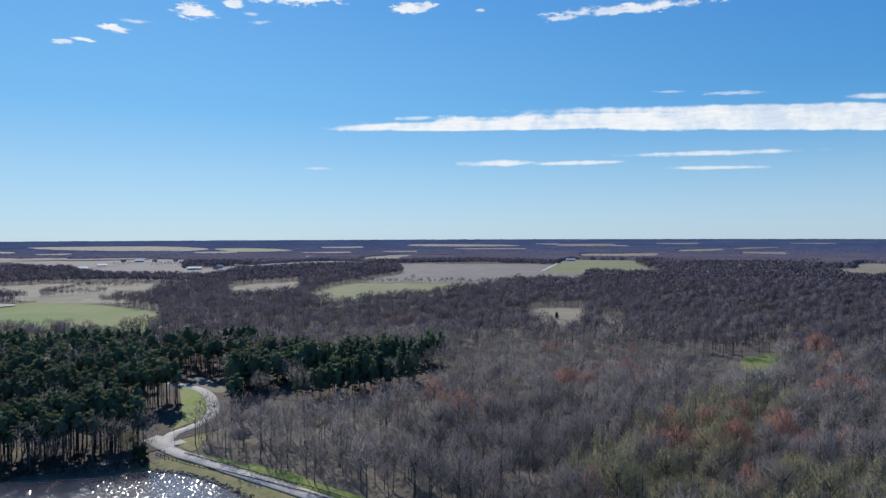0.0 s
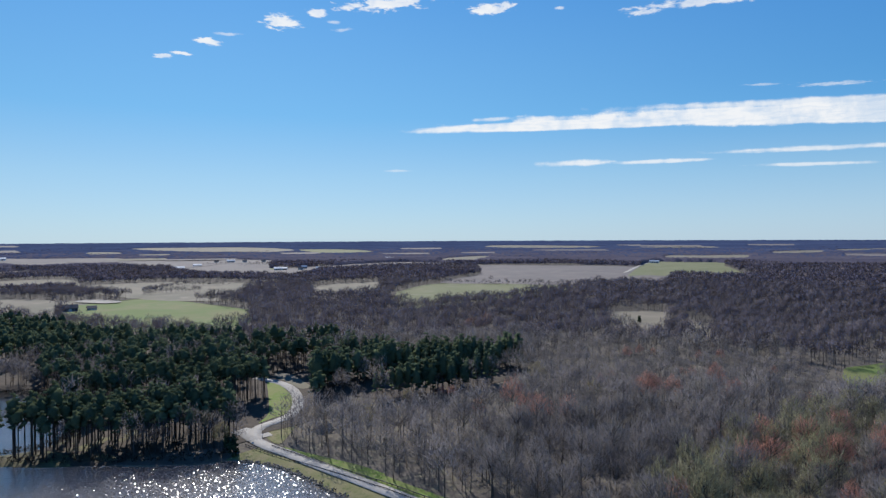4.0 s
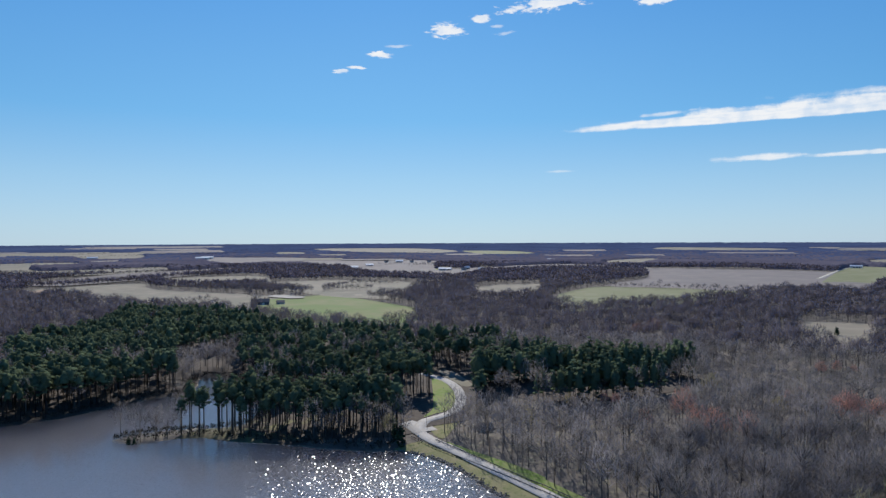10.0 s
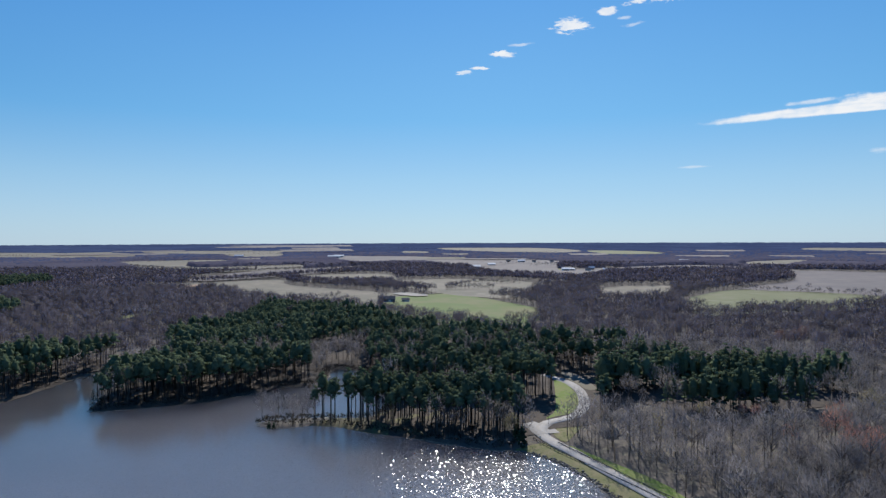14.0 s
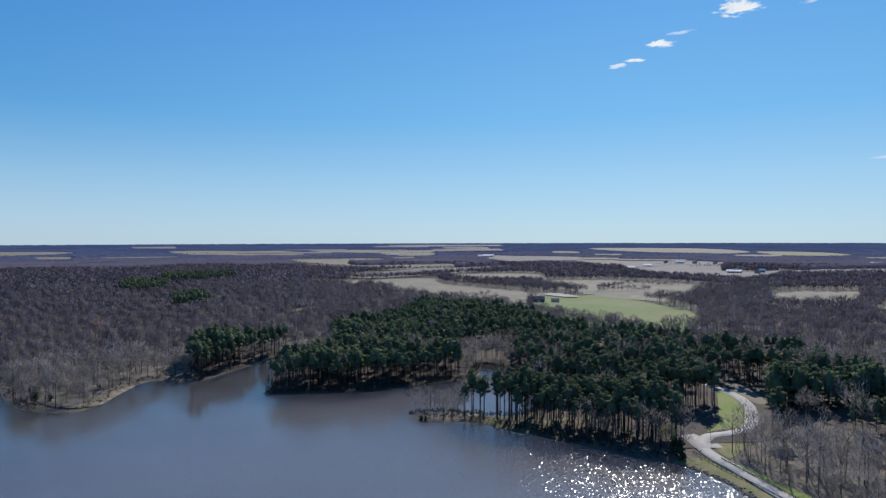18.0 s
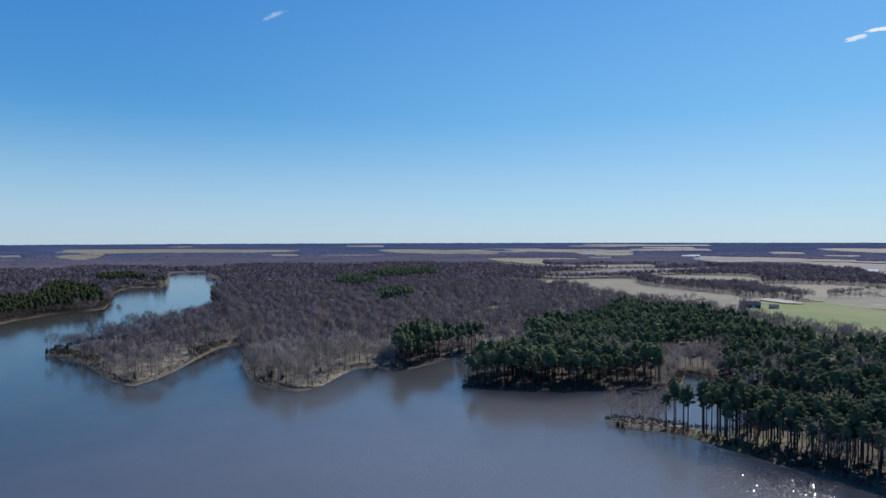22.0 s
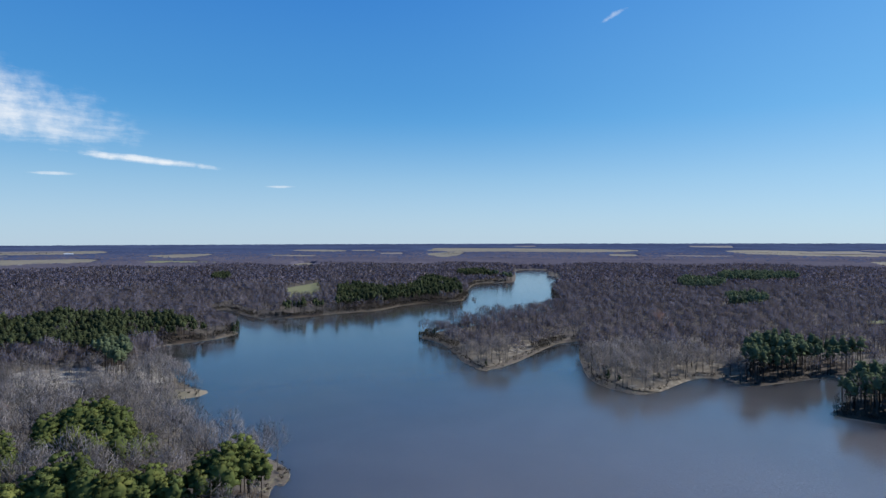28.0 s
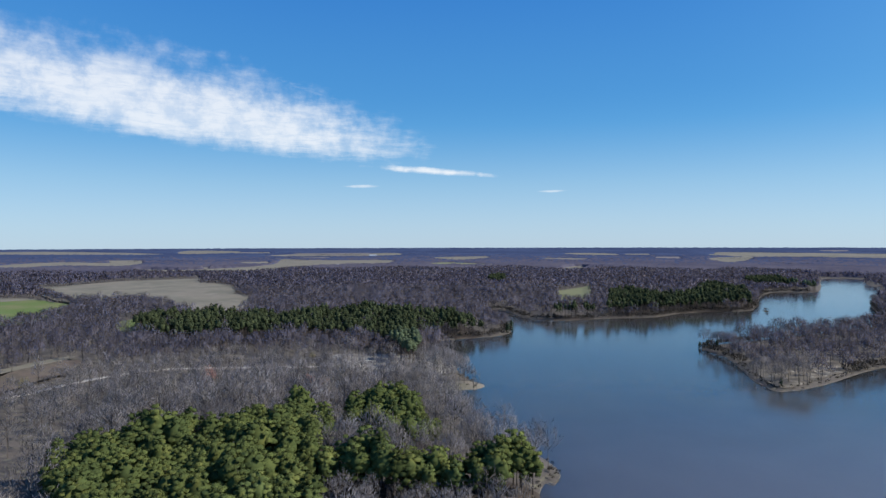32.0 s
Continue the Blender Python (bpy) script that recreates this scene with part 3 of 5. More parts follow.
def land(pts, shore=None):
    """Height of the ground over the water level."""
    pts = np.asarray(pts, float)
    d = shore_distance(pts) if shore is None else shore
    r = np.hypot(pts[:, 0], pts[:, 1])
    up_land = 0.9 * (1 - np.exp(-np.clip(d, 0, None) / 3.0)) + 4.6 * (1 - np.exp(-np.clip(d, 0, None) / 90.0))
    roll = 0.5 * np.sin(pts[:, 0] * 0.021 + 1.3) * np.cos(pts[:, 1] * 0.017) * np.clip(d / 60.0, 0, 1)
    return np.where(d > 0, up_land + roll, np.clip(d * 0.35, -3.0, 0)) + far_rise(r)


def array_mesh(name, verts, faces, materials, index=None, smooth=False):
    """A mesh from arrays; faces all with the same number of corners."""
    me = bpy.data.meshes.new(name)
    faces = np.asarray(faces, np.int32)
    n, k = faces.shape
    me.vertices.add(len(verts))
    me.vertices.foreach_set("co", np.asarray(verts, np.float32).ravel())
    me.loops.add(n * k)
    me.loops.foreach_set("vertex_index", faces.ravel())
    me.polygons.add(n)
    me.polygons.foreach_set("loop_start", np.arange(0, n * k, k, dtype=np.int32))
    for m in materials:
        me.materials.append(m)
    if index is not None:
        me.polygons.foreach_set("material_index", np.asarray(index, np.int32))
    if smooth:
        me.polygons.foreach_set("use_smooth", np.ones(n, bool))
    me.update(calc_edges=True)
    return me


# ---------------------------------------------------------------- ground and water
bearings = np.radians(np.concatenate([np.arange(-46, 166, 0.7), np.arange(166, 314, 3.7)]))
rings = np.concatenate([[0.0], 35.0 * 1.023 ** np.arange(0, 400)])
rings = np.concatenate([rings[rings < 4900], [4950.0]])
BB, RR = np.meshgrid(bearings, rings, indexing="ij")
spots = np.stack([-np.sin(BB) * RR, np.cos(BB) * RR], -1).reshape(-1, 2)
heights = land(spots)
nb, nr = len(bearings), len(rings)
i, j = np.meshgrid(np.arange(nb), np.arange(nr - 1), indexing="ij")
i2 = (i + 1) % nb
quads = np.stack([i * nr + j, i * nr + j + 1, i2 * nr + j + 1, i2 * nr + j], -1).reshape(-1, 4)[:, ::-1]
ground = new("ground", array_mesh("ground", np.column_stack([spots, heights]), quads, [LITTER], smooth=True))
tagged(ground, "brown leaf-littered woodland ground round the lake", "ground", kind="structure")

wx, wy = np.meshgrid(np.linspace(-1830, 170, 21), np.linspace(-380, 560, 11), indexing="ij")
wi, wj = np.meshgrid(np.arange(20), np.arange(10), indexing="ij")
wq = np.stack([wi * 11 + wj, (wi + 1) * 11 + wj, (wi + 1) * 11 + wj + 1, wi * 11 + wj + 1], -1).reshape(-1, 4)
water = new("water", array_mesh("water", np.column_stack([wx.ravel(), wy.ravel(), np.zeros(wx.size)]), wq, [WATER]))
tagged(water, "rippled brown-blue lake water glittering in the sun", "lake", kind="structure")


def draped(name, outline, mat, lift, step, label, category):
    """A patch of ground cover that follows the land, as a thin turf with its own rim."""
    from mathutils.geometry import delaunay_2d_cdt
    poly = np.asarray(outline, float)
    n = len(poly)
    lo, hi = poly.min(0), poly.max(0)
    step = max(step, math.sqrt((hi[0] - lo[0]) * (hi[1] - lo[1]) / 1500.0))
    gx, gy = np.meshgrid(np.arange(lo[0], hi[0], step), np.arange(lo[1], hi[1], step))
    g = np.column_stack([gx.ravel(), gy.ravel()])
    if len(g):
        g = g[inside(poly, g)]
        g = g[line_distance(poly, g, True) > step * 0.4] if len(g) else g
    allp = np.vstack([poly, g]) if len(g) else poly
    vs, _, fs, _, _, _ = delaunay_2d_cdt([Vector(p) for p in allp], [(k, (k + 1) % n) for k in range(n)], [], 1, 1e-4)
    v = np.array([tuple(p) for p in vs])
    z = land(v) + lift
    if not fs:
        return None
    tri = np.array([f[:3] for f in fs])
    a, b, c = v[tri[:, 0]], v[tri[:, 1]], v[tri[:, 2]]
    turn = (b[:, 0] - a[:, 0]) * (c[:, 1] - a[:, 1]) - (b[:, 1] - a[:, 1]) * (c[:, 0] - a[:, 0])
    tri[turn < 0] = tri[turn < 0][:, ::-1]
    ob = new(name, array_mesh(name, np.column_stack([v, z]), tri, [mat], smooth=True))
    return tagged(ob, label, category, kind="structure")


FIELD_LOOKS = {
    "straw": (STRAW, "pale tan field of dry grass between woods"),
    "stubble": (STUBBLE, "greyish tan harvested field with faint rows"),
    "olive": (OLIVE, "yellow-green field beginning to sprout"),
    "grass": (GRASS, "bright green spring pasture beside woods"),
    "soil": (SOIL, "reddish-brown bare earth clearing"),
    "fallow": (FALLOW, "dark brown fallow plot beside a gravel track"),
    "sand": (SAND, "pale gravel camping clearing under bare trees"),
}
FIELDS = []


def field(kind, *plan, steps=5):
    outline = rounded(plan, steps, rough=0.0)
    size = np.ptp(outline, 0).min()
    outline = rounded(plan, steps, rough=min(2.0, size * 0.012), seed=len(FIELDS) + 5)
    far = np.hypot(*outline.mean(0))
    mat, label = FIELD_LOOKS[kind]
    draped("field", outline, mat, 0.25 + far * 0.0004 + 0.03 * len(FIELDS), 14.0, label, "field")
    FIELDS.append(outline)


field("straw", (-1008, 665), (-1002, 717), (-948, 849), (-831, 761), (-661, 731), (-562, 718), (-503, 727), (-515, 683), (-525, 640), (-420, 512), (-491, 543), (-558, 538), (-626, 545), (-765, 584))
field("straw", (-727, 947), (-668, 1035), (-526, 1053), (-395, 1008), (-417, 926), (-368, 753), (-419, 734), (-495, 752), (-540, 773), (-674, 861))
field("soil", (-506, 802), (-485, 851), (-421, 861), (-366, 745), (-423, 741), (-468, 747))
field("grass", (-518, 635), (-520, 689), (-495, 752), (-415, 728), (-327, 669), (-286, 625), (-238, 498), (-281, 493), (-337, 492), (-406, 519))
field("straw", (-325, 924), (-321, 1020), (-275, 1056), (-245, 1054), (-201, 831), (-227, 789), (-256, 767))
field("olive", (-176, 856), (-165, 979), (-139, 1050), (-62, 1046), (44, 1041), (108, 1016), (28, 870), (-17, 781), (-71, 744), (-115, 679), (-148, 719))
field("stubble", (-142, 1075), (-87, 1316), (-108, 1703), (119, 1720), (324, 1641), (277, 1402), (226, 1405), (296, 1315), (241, 1071), (211, 1022), (169, 1049), (89, 1015), (-23, 1044))
field("olive", (217, 1298), (379, 1922), (458, 1958), (584, 1903), (528, 1692), (473, 1376), (410, 1210), (256, 1297))
field("straw", (93, 654), (108, 673), (154, 663), (139, 607), (108, 502), (94, 497), (86, 520), (80, 547))
field("straw", (150, 583), (167, 578), (142, 491), (129, 492))
field("grass", (191, 394), (205, 403), (226, 409), (195, 358), (181, 352), (172, 353))
field("stubble", (-1558, 2019), (-1271, 2032), (-1168, 2115), (-845, 2036), (-723, 1710), (-615, 1464), (-599, 1492), (-397, 1938), (-115, 1737), (-106, 1607), (-278, 1650), (-464, 1432), (-457, 1237), (-544, 1204), (-690, 1248), (-840, 1404), (-1174, 1850), (-1374, 1780))
field("grass", (-894, 1494), (-869, 1627), (-635, 1530), (-490, 1471), (-454, 1199), (-544, 1204), (-690, 1248))
field("straw", (872, 1370), (924, 1411), (1006, 1383), (814, 1119), (736, 1123))
field("straw", (1061, 1587), (1140, 1671), (1169, 1606), (979, 1344), (923, 1371))
field("straw", (569, 2481), (688, 2461), (857, 2495), (722, 2158), (526, 2087), (502, 2234))
field("straw", (1094, 2843), (1319, 2939), (1174, 2643), (1016, 2610))
field("straw", (-272, 2062), (-259, 2284), (-132, 2437), (-123, 2097), (-163, 1890), (-250, 1896))
field("straw", (-2145, 3242), (-1676, 3499), (-1266, 3267), (-1130, 2849), (-1402, 2767), (-1881, 2923))
field("straw", (-2014, 2673), (-1878, 2689), (-1738, 2488), (-1826, 2424))
field("olive", (-1178, 3190), (-891, 3205), (-690, 2857), (-906, 2722))
field("straw", (-159, 3955), (401, 3782), (380, 3441), (-141, 3494))
field("straw", (1413, 2997), (1654, 3089), (1580, 2950), (1352, 2812))
field("stubble", (-1135, 786), (-1247, 1050), (-1223, 1377), (-1088, 1258), (-1016, 915), (-1033, 739))
field("straw", (-1956, 1100), (-2140, 1224), (-1975, 1484), (-1816, 1364), (-1771, 1208), (-1540, 1102), (-1471, 1370), (-1247, 1181), (-1283, 964), (-1443, 879))
field("straw", (-3123, 1380), (-3150, 1534), (-2975, 1675), (-2481, 1430), (-2611, 1272), (-2889, 1276))
field("stubble", (-1865, 1993), (-1737, 2064), (-1487, 2129), (-1259, 1874), (-1088, 1907), (-923, 1846), (-893, 1470), (-1185, 1664), (-1359, 1531))
field("straw", (-1003, 966), (-913, 1084), (-828, 1058), (-711, 909), (-765, 846), (-849, 818))
field("straw", (-2570, 1964), (-2559, 2157), (-2342, 2109), (-2023, 1792), (-2182, 1694))
field("straw", (-3028, 2033), (-2695, 2272), (-2517, 2598), (-2324, 2398), (-2463, 2076), (-2707, 1817))
field("straw", (-3719, -422), (-3901, -280), (-3848, 87), (-3593, 704), (-3193, 595), (-3219, 130), (-3399, -386))
field("straw", (-2901, -341), (-3119, -354), (-3094, -222), (-2874, -195), (-2538, -246))
field("straw", (-2933, 492), (-2902, 596), (-2658, 546), (-2679, 462))
field("straw", (-3348, 1148), (-3368, 1361), (-2978, 1584), (-2943, 1662), (-2639, 1461), (-2779, 1094))
field("straw", (-3601, -1223), (-3586, -962), (-3294, -871), (-3311, -1125))
field("straw", (-2822, -1083), (-2798, -878), (-2641, -829), (-2668, -1024))
field("straw", (-2623, 1871), (-3012, 1938), (-3142, 1880), (-2823, 1721), (-2378, 1866), (-2363, 2057), (-2591, 2191))
field("olive", (-978, -353), (-1014, -353), (-1086, -346), (-1106, -335), (-838, -255), (-803, -268), (-824, -295))
field("sand", (-548, 700), (-500, 690), (-494, 713), (-542, 727))
field("soil", (-683, 227), (-711, 247), (-669, 237))
field("straw", (-797, 285), (-812, 295), (-819, 339), (-795, 334))
field("soil", (-1014, 584), (-956, 638), (-958, 684), (-833, 594), (-894, 575))
field("grass", (-620, 343), (-640, 398), (-620, 385), (-600, 333))
field("straw", (-590, -1203), (-639, -1202), (-767, -1250), (-839, -1242), (-936, -1198), (-854, -1089), (-833, -982), (-770, -871), (-679, -782), (-649, -707), (-469, -535), (-448, -573), (-489, -679), (-523, -812), (-466, -822), (-480, -932))
field("grass", (-389, -964), (-456, -944), (-452, -851), (-445, -804), (-329, -671), (-286, -709))
field("straw", (-417, -1034), (-466, -981), (-460, -937), (-389, -964))
field("grass", (-367, -593), (-387, -602), (-424, -607), (-393, -573), (-354, -533), (-330, -525))
field("fallow", (-168, -396), (-184, -413), (-202, -425), (-232, -430), (-231, -389), (-219, -381), (-201, -386), (-177, -374), (-155, -366))
field("straw", (-183, -431), (-204, -437), (-228, -444), (-242, -443), (-237, -434), (-209, -427), (-177, -418))
field("straw", (-1080, -2424), (-1336, -2552), (-1417, -2345), (-1554, -2550), (-1624, -2442), (-1298, -2015), (-1184, -2190), (-1000, -2173))
field("straw", (-1170, -1760), (-1258, -1610), (-1645, -1697), (-2098, -2091), (-2076, -1864), (-2233, -1579), (-1933, -1393), (-1770, -1480), (-1478, -1375), (-1148, -1309), (-1052, -1556))
field("straw", (-1809, -4059), (-2030, -4004), (-2170, -3707), (-2249, -3248), (-2127, -3097), (-1810, -3458), (-1628, -3651))
field("straw", (-2482, -3360), (-2753, -3580), (-2855, -3256), (-2580, -2991), (-2295, -3033))
field("straw", (-2967, -2306), (-3150, -2185), (-2780, -1947), (-2347, -2339), (-2573, -2564))
field("olive", (-2065, -1263), (-2149, -1217), (-2025, -914), (-2061, -843), (-1926, -798), (-1881, -1088), (-1975, -1203))
field("straw", (-2635, -1589), (-2892, -1434), (-2564, -1301), (-2385, -1350))
field("straw", (-1929, -671), (-2038, -650), (-1847, -580), (-1648, -573))
field("straw", (-3933, -441), (-3910, -67), (-3867, 192), (-3727, 416), (-3373, 376), (-3373, 57), (-3280, -293))
field("straw", (-3067, -368), (-3258, -242), (-3046, -204), (-2702, -303))

# strips of farmland near the horizon
strips = np.random.RandomState(77)
for k in range(40):
    bearing, out_to = radians(strips.uniform(-38, 158) if k % 3 else strips.uniform(-15, 65)), strips.uniform(2050, 4500)
    half, deep = strips.uniform(0.015, 0.06), strips.uniform(0.04, 0.10)
    corner = []
    for sb, sr in ((-1, -1), (0, -1.05), (1, -0.7), (1.15, 0.9), (0.1, 1.0), (-0.85, 1.1)):
        b_at, r_at = bearing + sb * half, out_to * (1 + sr * deep * 0.5)
        corner.append((round(-math.sin(b_at) * r_at), round(math.cos(b_at) * r_at)))
    if not inside(LAKE, np.array(corner, float)).any():
        field(("stubble", "stubble", "stubble", "straw")[k % 4], *corner, steps=1)

# ---------------------------------------------------------------- dam, road and verges
ROAD = rounded(ROAD_PLAN, 6, closed=False)
OPEN_GROUND = rounded(OPEN_PLAN, 3)
draped("dam_bank", rounded(BANK_PLAN, 4), BANK, 0.10, 4.0, "sloping dam bank of dry olive grass", "grass bank")
draped("grass_verge", rounded(VERGE_PLAN, 4), VERGE, 0.12, 4.0, "bright green mown verge along the dam road", "grass verge")
draped("bend_bank", rounded(BEND_PLAN, 4), BANK, 0.13, 3.0, "dry grass inside the road's second bend", "grass bank")
draped("camp_ground", rounded(CAMP_PLAN, 4), CAMP, 0.4, 4.0, "pale worn ground of a lakeside campground", "campground")
draped("grass_loop", rounded(LOOP_PLAN, 4), VERGE, 0.31, 4.0, "green lawn inside the bend of the road", "lawn")
draped("cut_bank", rounded(CUT_PLAN, 4), STRAW, 0.33, 3.0, "pale dry cut bank above the road bend", "bank")


def ribbon(line, width, lift):
    """A strip along a plan line, with a small thickness."""
    d = np.gradient(line, axis=0)
    d /= np.linalg.norm(d, axis=1)[:, None]
    side = np.column_stack([-d[:, 1], d[:, 0]])
    w = np.broadcast_to(np.asarray(width, float), (len(line),))[:, None] / 2
    rows = [line - side * (w + 0.15), line - side * w, line + side * w, line + side * (w + 0.15)]
    z = land(line)
    drop = (-0.25, 0.0, 0.0, -0.25)
    v = np.concatenate([np.column_stack([r, z + lift + q]) for r, q in zip(rows, drop)])
    n = len(line)
    f = [(k * n + m, k * n + m + 1, (k + 1) * n + m + 1, (k + 1) * n + m) for k in range(3) for m in range(n - 1)]
    return v, np.array(f)[:, ::-1]


v, f = ribbon(ROAD, 5.4, 0.40)
tagged(new("road", array_mesh("road", v, f[:, ::-1], [ASPHALT])), "narrow worn grey asphalt road winding over the dam", "road", kind="structure")
v, f = ribbon(rounded(SPUR_PLAN, 5, closed=False), 11.0, 0.36)
tagged(new("parking_spur", array_mesh("parking_spur", v, f[:, ::-1], [ASPHALT])), "paved pull-off beside the road bend", "parking area", kind="structure")


v, f = ribbon(rounded(FARM_ROAD_PLAN, 4, closed=False), 9.0, 1.2)
tagged(new("farm_road", array_mesh("farm_road", v, f[:, ::-1], [SAND])), "pale farm lane between open fields", "road", kind="structure")
v, f = ribbon(rounded(TRACK_PLAN, 6, closed=False), 4.5, 0.4)
tagged(new("track", array_mesh("track", v, f[:, ::-1], [SAND])), "pale gravel track through brush to the campground", "track", kind="structure")


def bm_mesh(name, bm, mat):
    me = bpy.data.meshes.new(name)
    bm.to_mesh(me)
    bm.free()
    me.materials.append(mat)
    return me


def part(name, me, parent, label=""):
    ob = new(name, me)
    ob.parent = parent
    return tagged(ob, label)


def box(bm, size, at, turn=0.0, bevel=0.0):
    m = Matrix.Translation(at) @ Matrix.Rotation(turn, 4, "Z") @ Matrix.Diagonal((*size, 1))
    made = bmesh.ops.create_cube(bm, size=1.0, matrix=m)
    if bevel:
        edges = list({e for v in made["verts"] for e in v.link_edges})
        bmesh.ops.bevel(bm, geom=edges, offset=bevel, segments=1, affect="EDGES")
    return bm


post_bm = bmesh.new()
box(post_bm, (0.2, 0.2, 1.0), (0, 0, 0.4), 0, 0.03)
POST = bm_mesh("post", post_bm, POST_WOOD)


def guard_rail(plan, label):
    """Posts with one beam along the road's edge."""
    line = rounded(plan, 8, closed=False)
    z = land(line)
    root = new("guard_rail")
    tagged(root, label, "guard rail", group="guard rails along the dam road")
    root.location = (line[0][0], line[0][1], z[0])
    seg = np.concatenate([[0], np.cumsum(np.linalg.norm(np.diff(line, axis=0), axis=1))])
    stops = np.arange(0, seg[-1], 2.4)
    px, py, pz = (np.interp(stops, seg, q) for q in (line[:, 0], line[:, 1], z))
    for x, y, h in zip(px, py, pz):
        ob = part("post", POST, root)
        ob.location = (x - root.location.x, y - root.location.y, h - root.location.z)
    for low, high, thick in ((0.50, 0.78, 0.09),):
        rows = []
        d = np.gradient(np.column_stack([px, py]), axis=0)
        d /= np.linalg.norm(d, axis=1)[:, None]
        for dz, off in ((low, 0.12), (high, 0.12), (high, 0.12 + thick), (low, 0.12 + thick)):
            rows.append(np.column_stack([px - d[:, 1] * off - root.location.x, py + d[:, 0] * off - root.location.y, pz + dz - root.location.z]))
        n = len(px)
        f = [(k * n + m, k * n + m + 1, ((k + 1) % 4) * n + m + 1, ((k + 1) % 4) * n + m) for k in range(4) for m in range(n - 1)]
        part("beam", array_mesh("beam", np.concatenate(rows), f, [RAIL_STEEL]), root, "long weathered beam")


guard_rail(RAIL_LAKE, "dark post-and-beam guard rail on the lake side of the road")
guard_rail(RAIL_WOODS, "dark post-and-beam guard rail on the woods side of the road")

# ---------------------------------------------------------------- tree shapes


def tube(a, b, ra, rb, sides=4):
    """A tapered limb between two points, as arrays."""
    a, b = np.array(a, float), np.array(b, float)
    d = (b - a) / np.linalg.norm(b - a)
    u = np.cross(d, (0.3, 0.9, 0.2))
    u /= np.linalg.norm(u)
    w = np.cross(d, u)
    ang = np.arange(sides) * 2 * np.pi / sides
    ring = np.cos(ang)[:, None] * u + np.sin(ang)[:, None] * w
    v = np.vstack([a + ring * ra, b + ring * rb])
    f = []
    for k in range(sides):
        n = (k + 1) % sides
        f += [(k, n, sides + n), (k, sides + n, sides + k)]
    return v, np.array(f)


def grown(trunk, limbs):
    """Limbs joined to a trunk by a web at each foot, as one shape."""
    v, f = trunk
    vs, fs, n = [v], [f], len(v)
    for lv, lf in limbs:
        near = int(np.argmin(np.linalg.norm(v - lv[0], axis=1)))
        vs.append(lv)
        fs.append(np.vstack([lf + n, [[n, n + 1, near]]]))
        n += len(lv)
    return np.vstack(vs), np.vstack(fs)


def stem(points, radii, sides):
    """A bent tapered trunk through points."""
    v, f = [], []
    for k, (p, r) in enumerate(zip(points, radii)):
        ang = np.arange(sides) * 2 * np.pi / sides
        v.append(np.column_stack([p[0] + np.cos(ang) * r, p[1] + np.sin(ang) * r, np.full(sides, p[2])]))
        if k:
            for s in range(sides):
                n = (s + 1) % sides
                f += [((k - 1) * sides + s, (k - 1) * sides + n, k * sides + n), ((k - 1) * sides + s, k * sides + n, k * sides + s)]
    return np.vstack(v), np.array(f)


def joined(pieces):
    """Pieces of (verts, tris) as one."""
    vs, fs, n = [], [], 0
    for v, f in pieces:
        vs.append(v)
        fs.append(f + n)
        n += len(v)
    return np.vstack(vs), np.vstack(fs)


def blades(rnd, base, heading, length, width):
    """Slim twig or needle blades from base points along headings: one triangle each."""
    n = len(base)
    side = np.cross(heading, rnd.normal(0, 1, (n, 3)))
    side /= np.linalg.norm(side, axis=1)[:, None] + 1e-9
    v = np.stack([base - side * width[:, None] / 2, base + side * width[:, None] / 2, base + heading * length[:, None]], 1).reshape(-1, 3)
    return v, np.arange(3 * n).reshape(-1, 3)


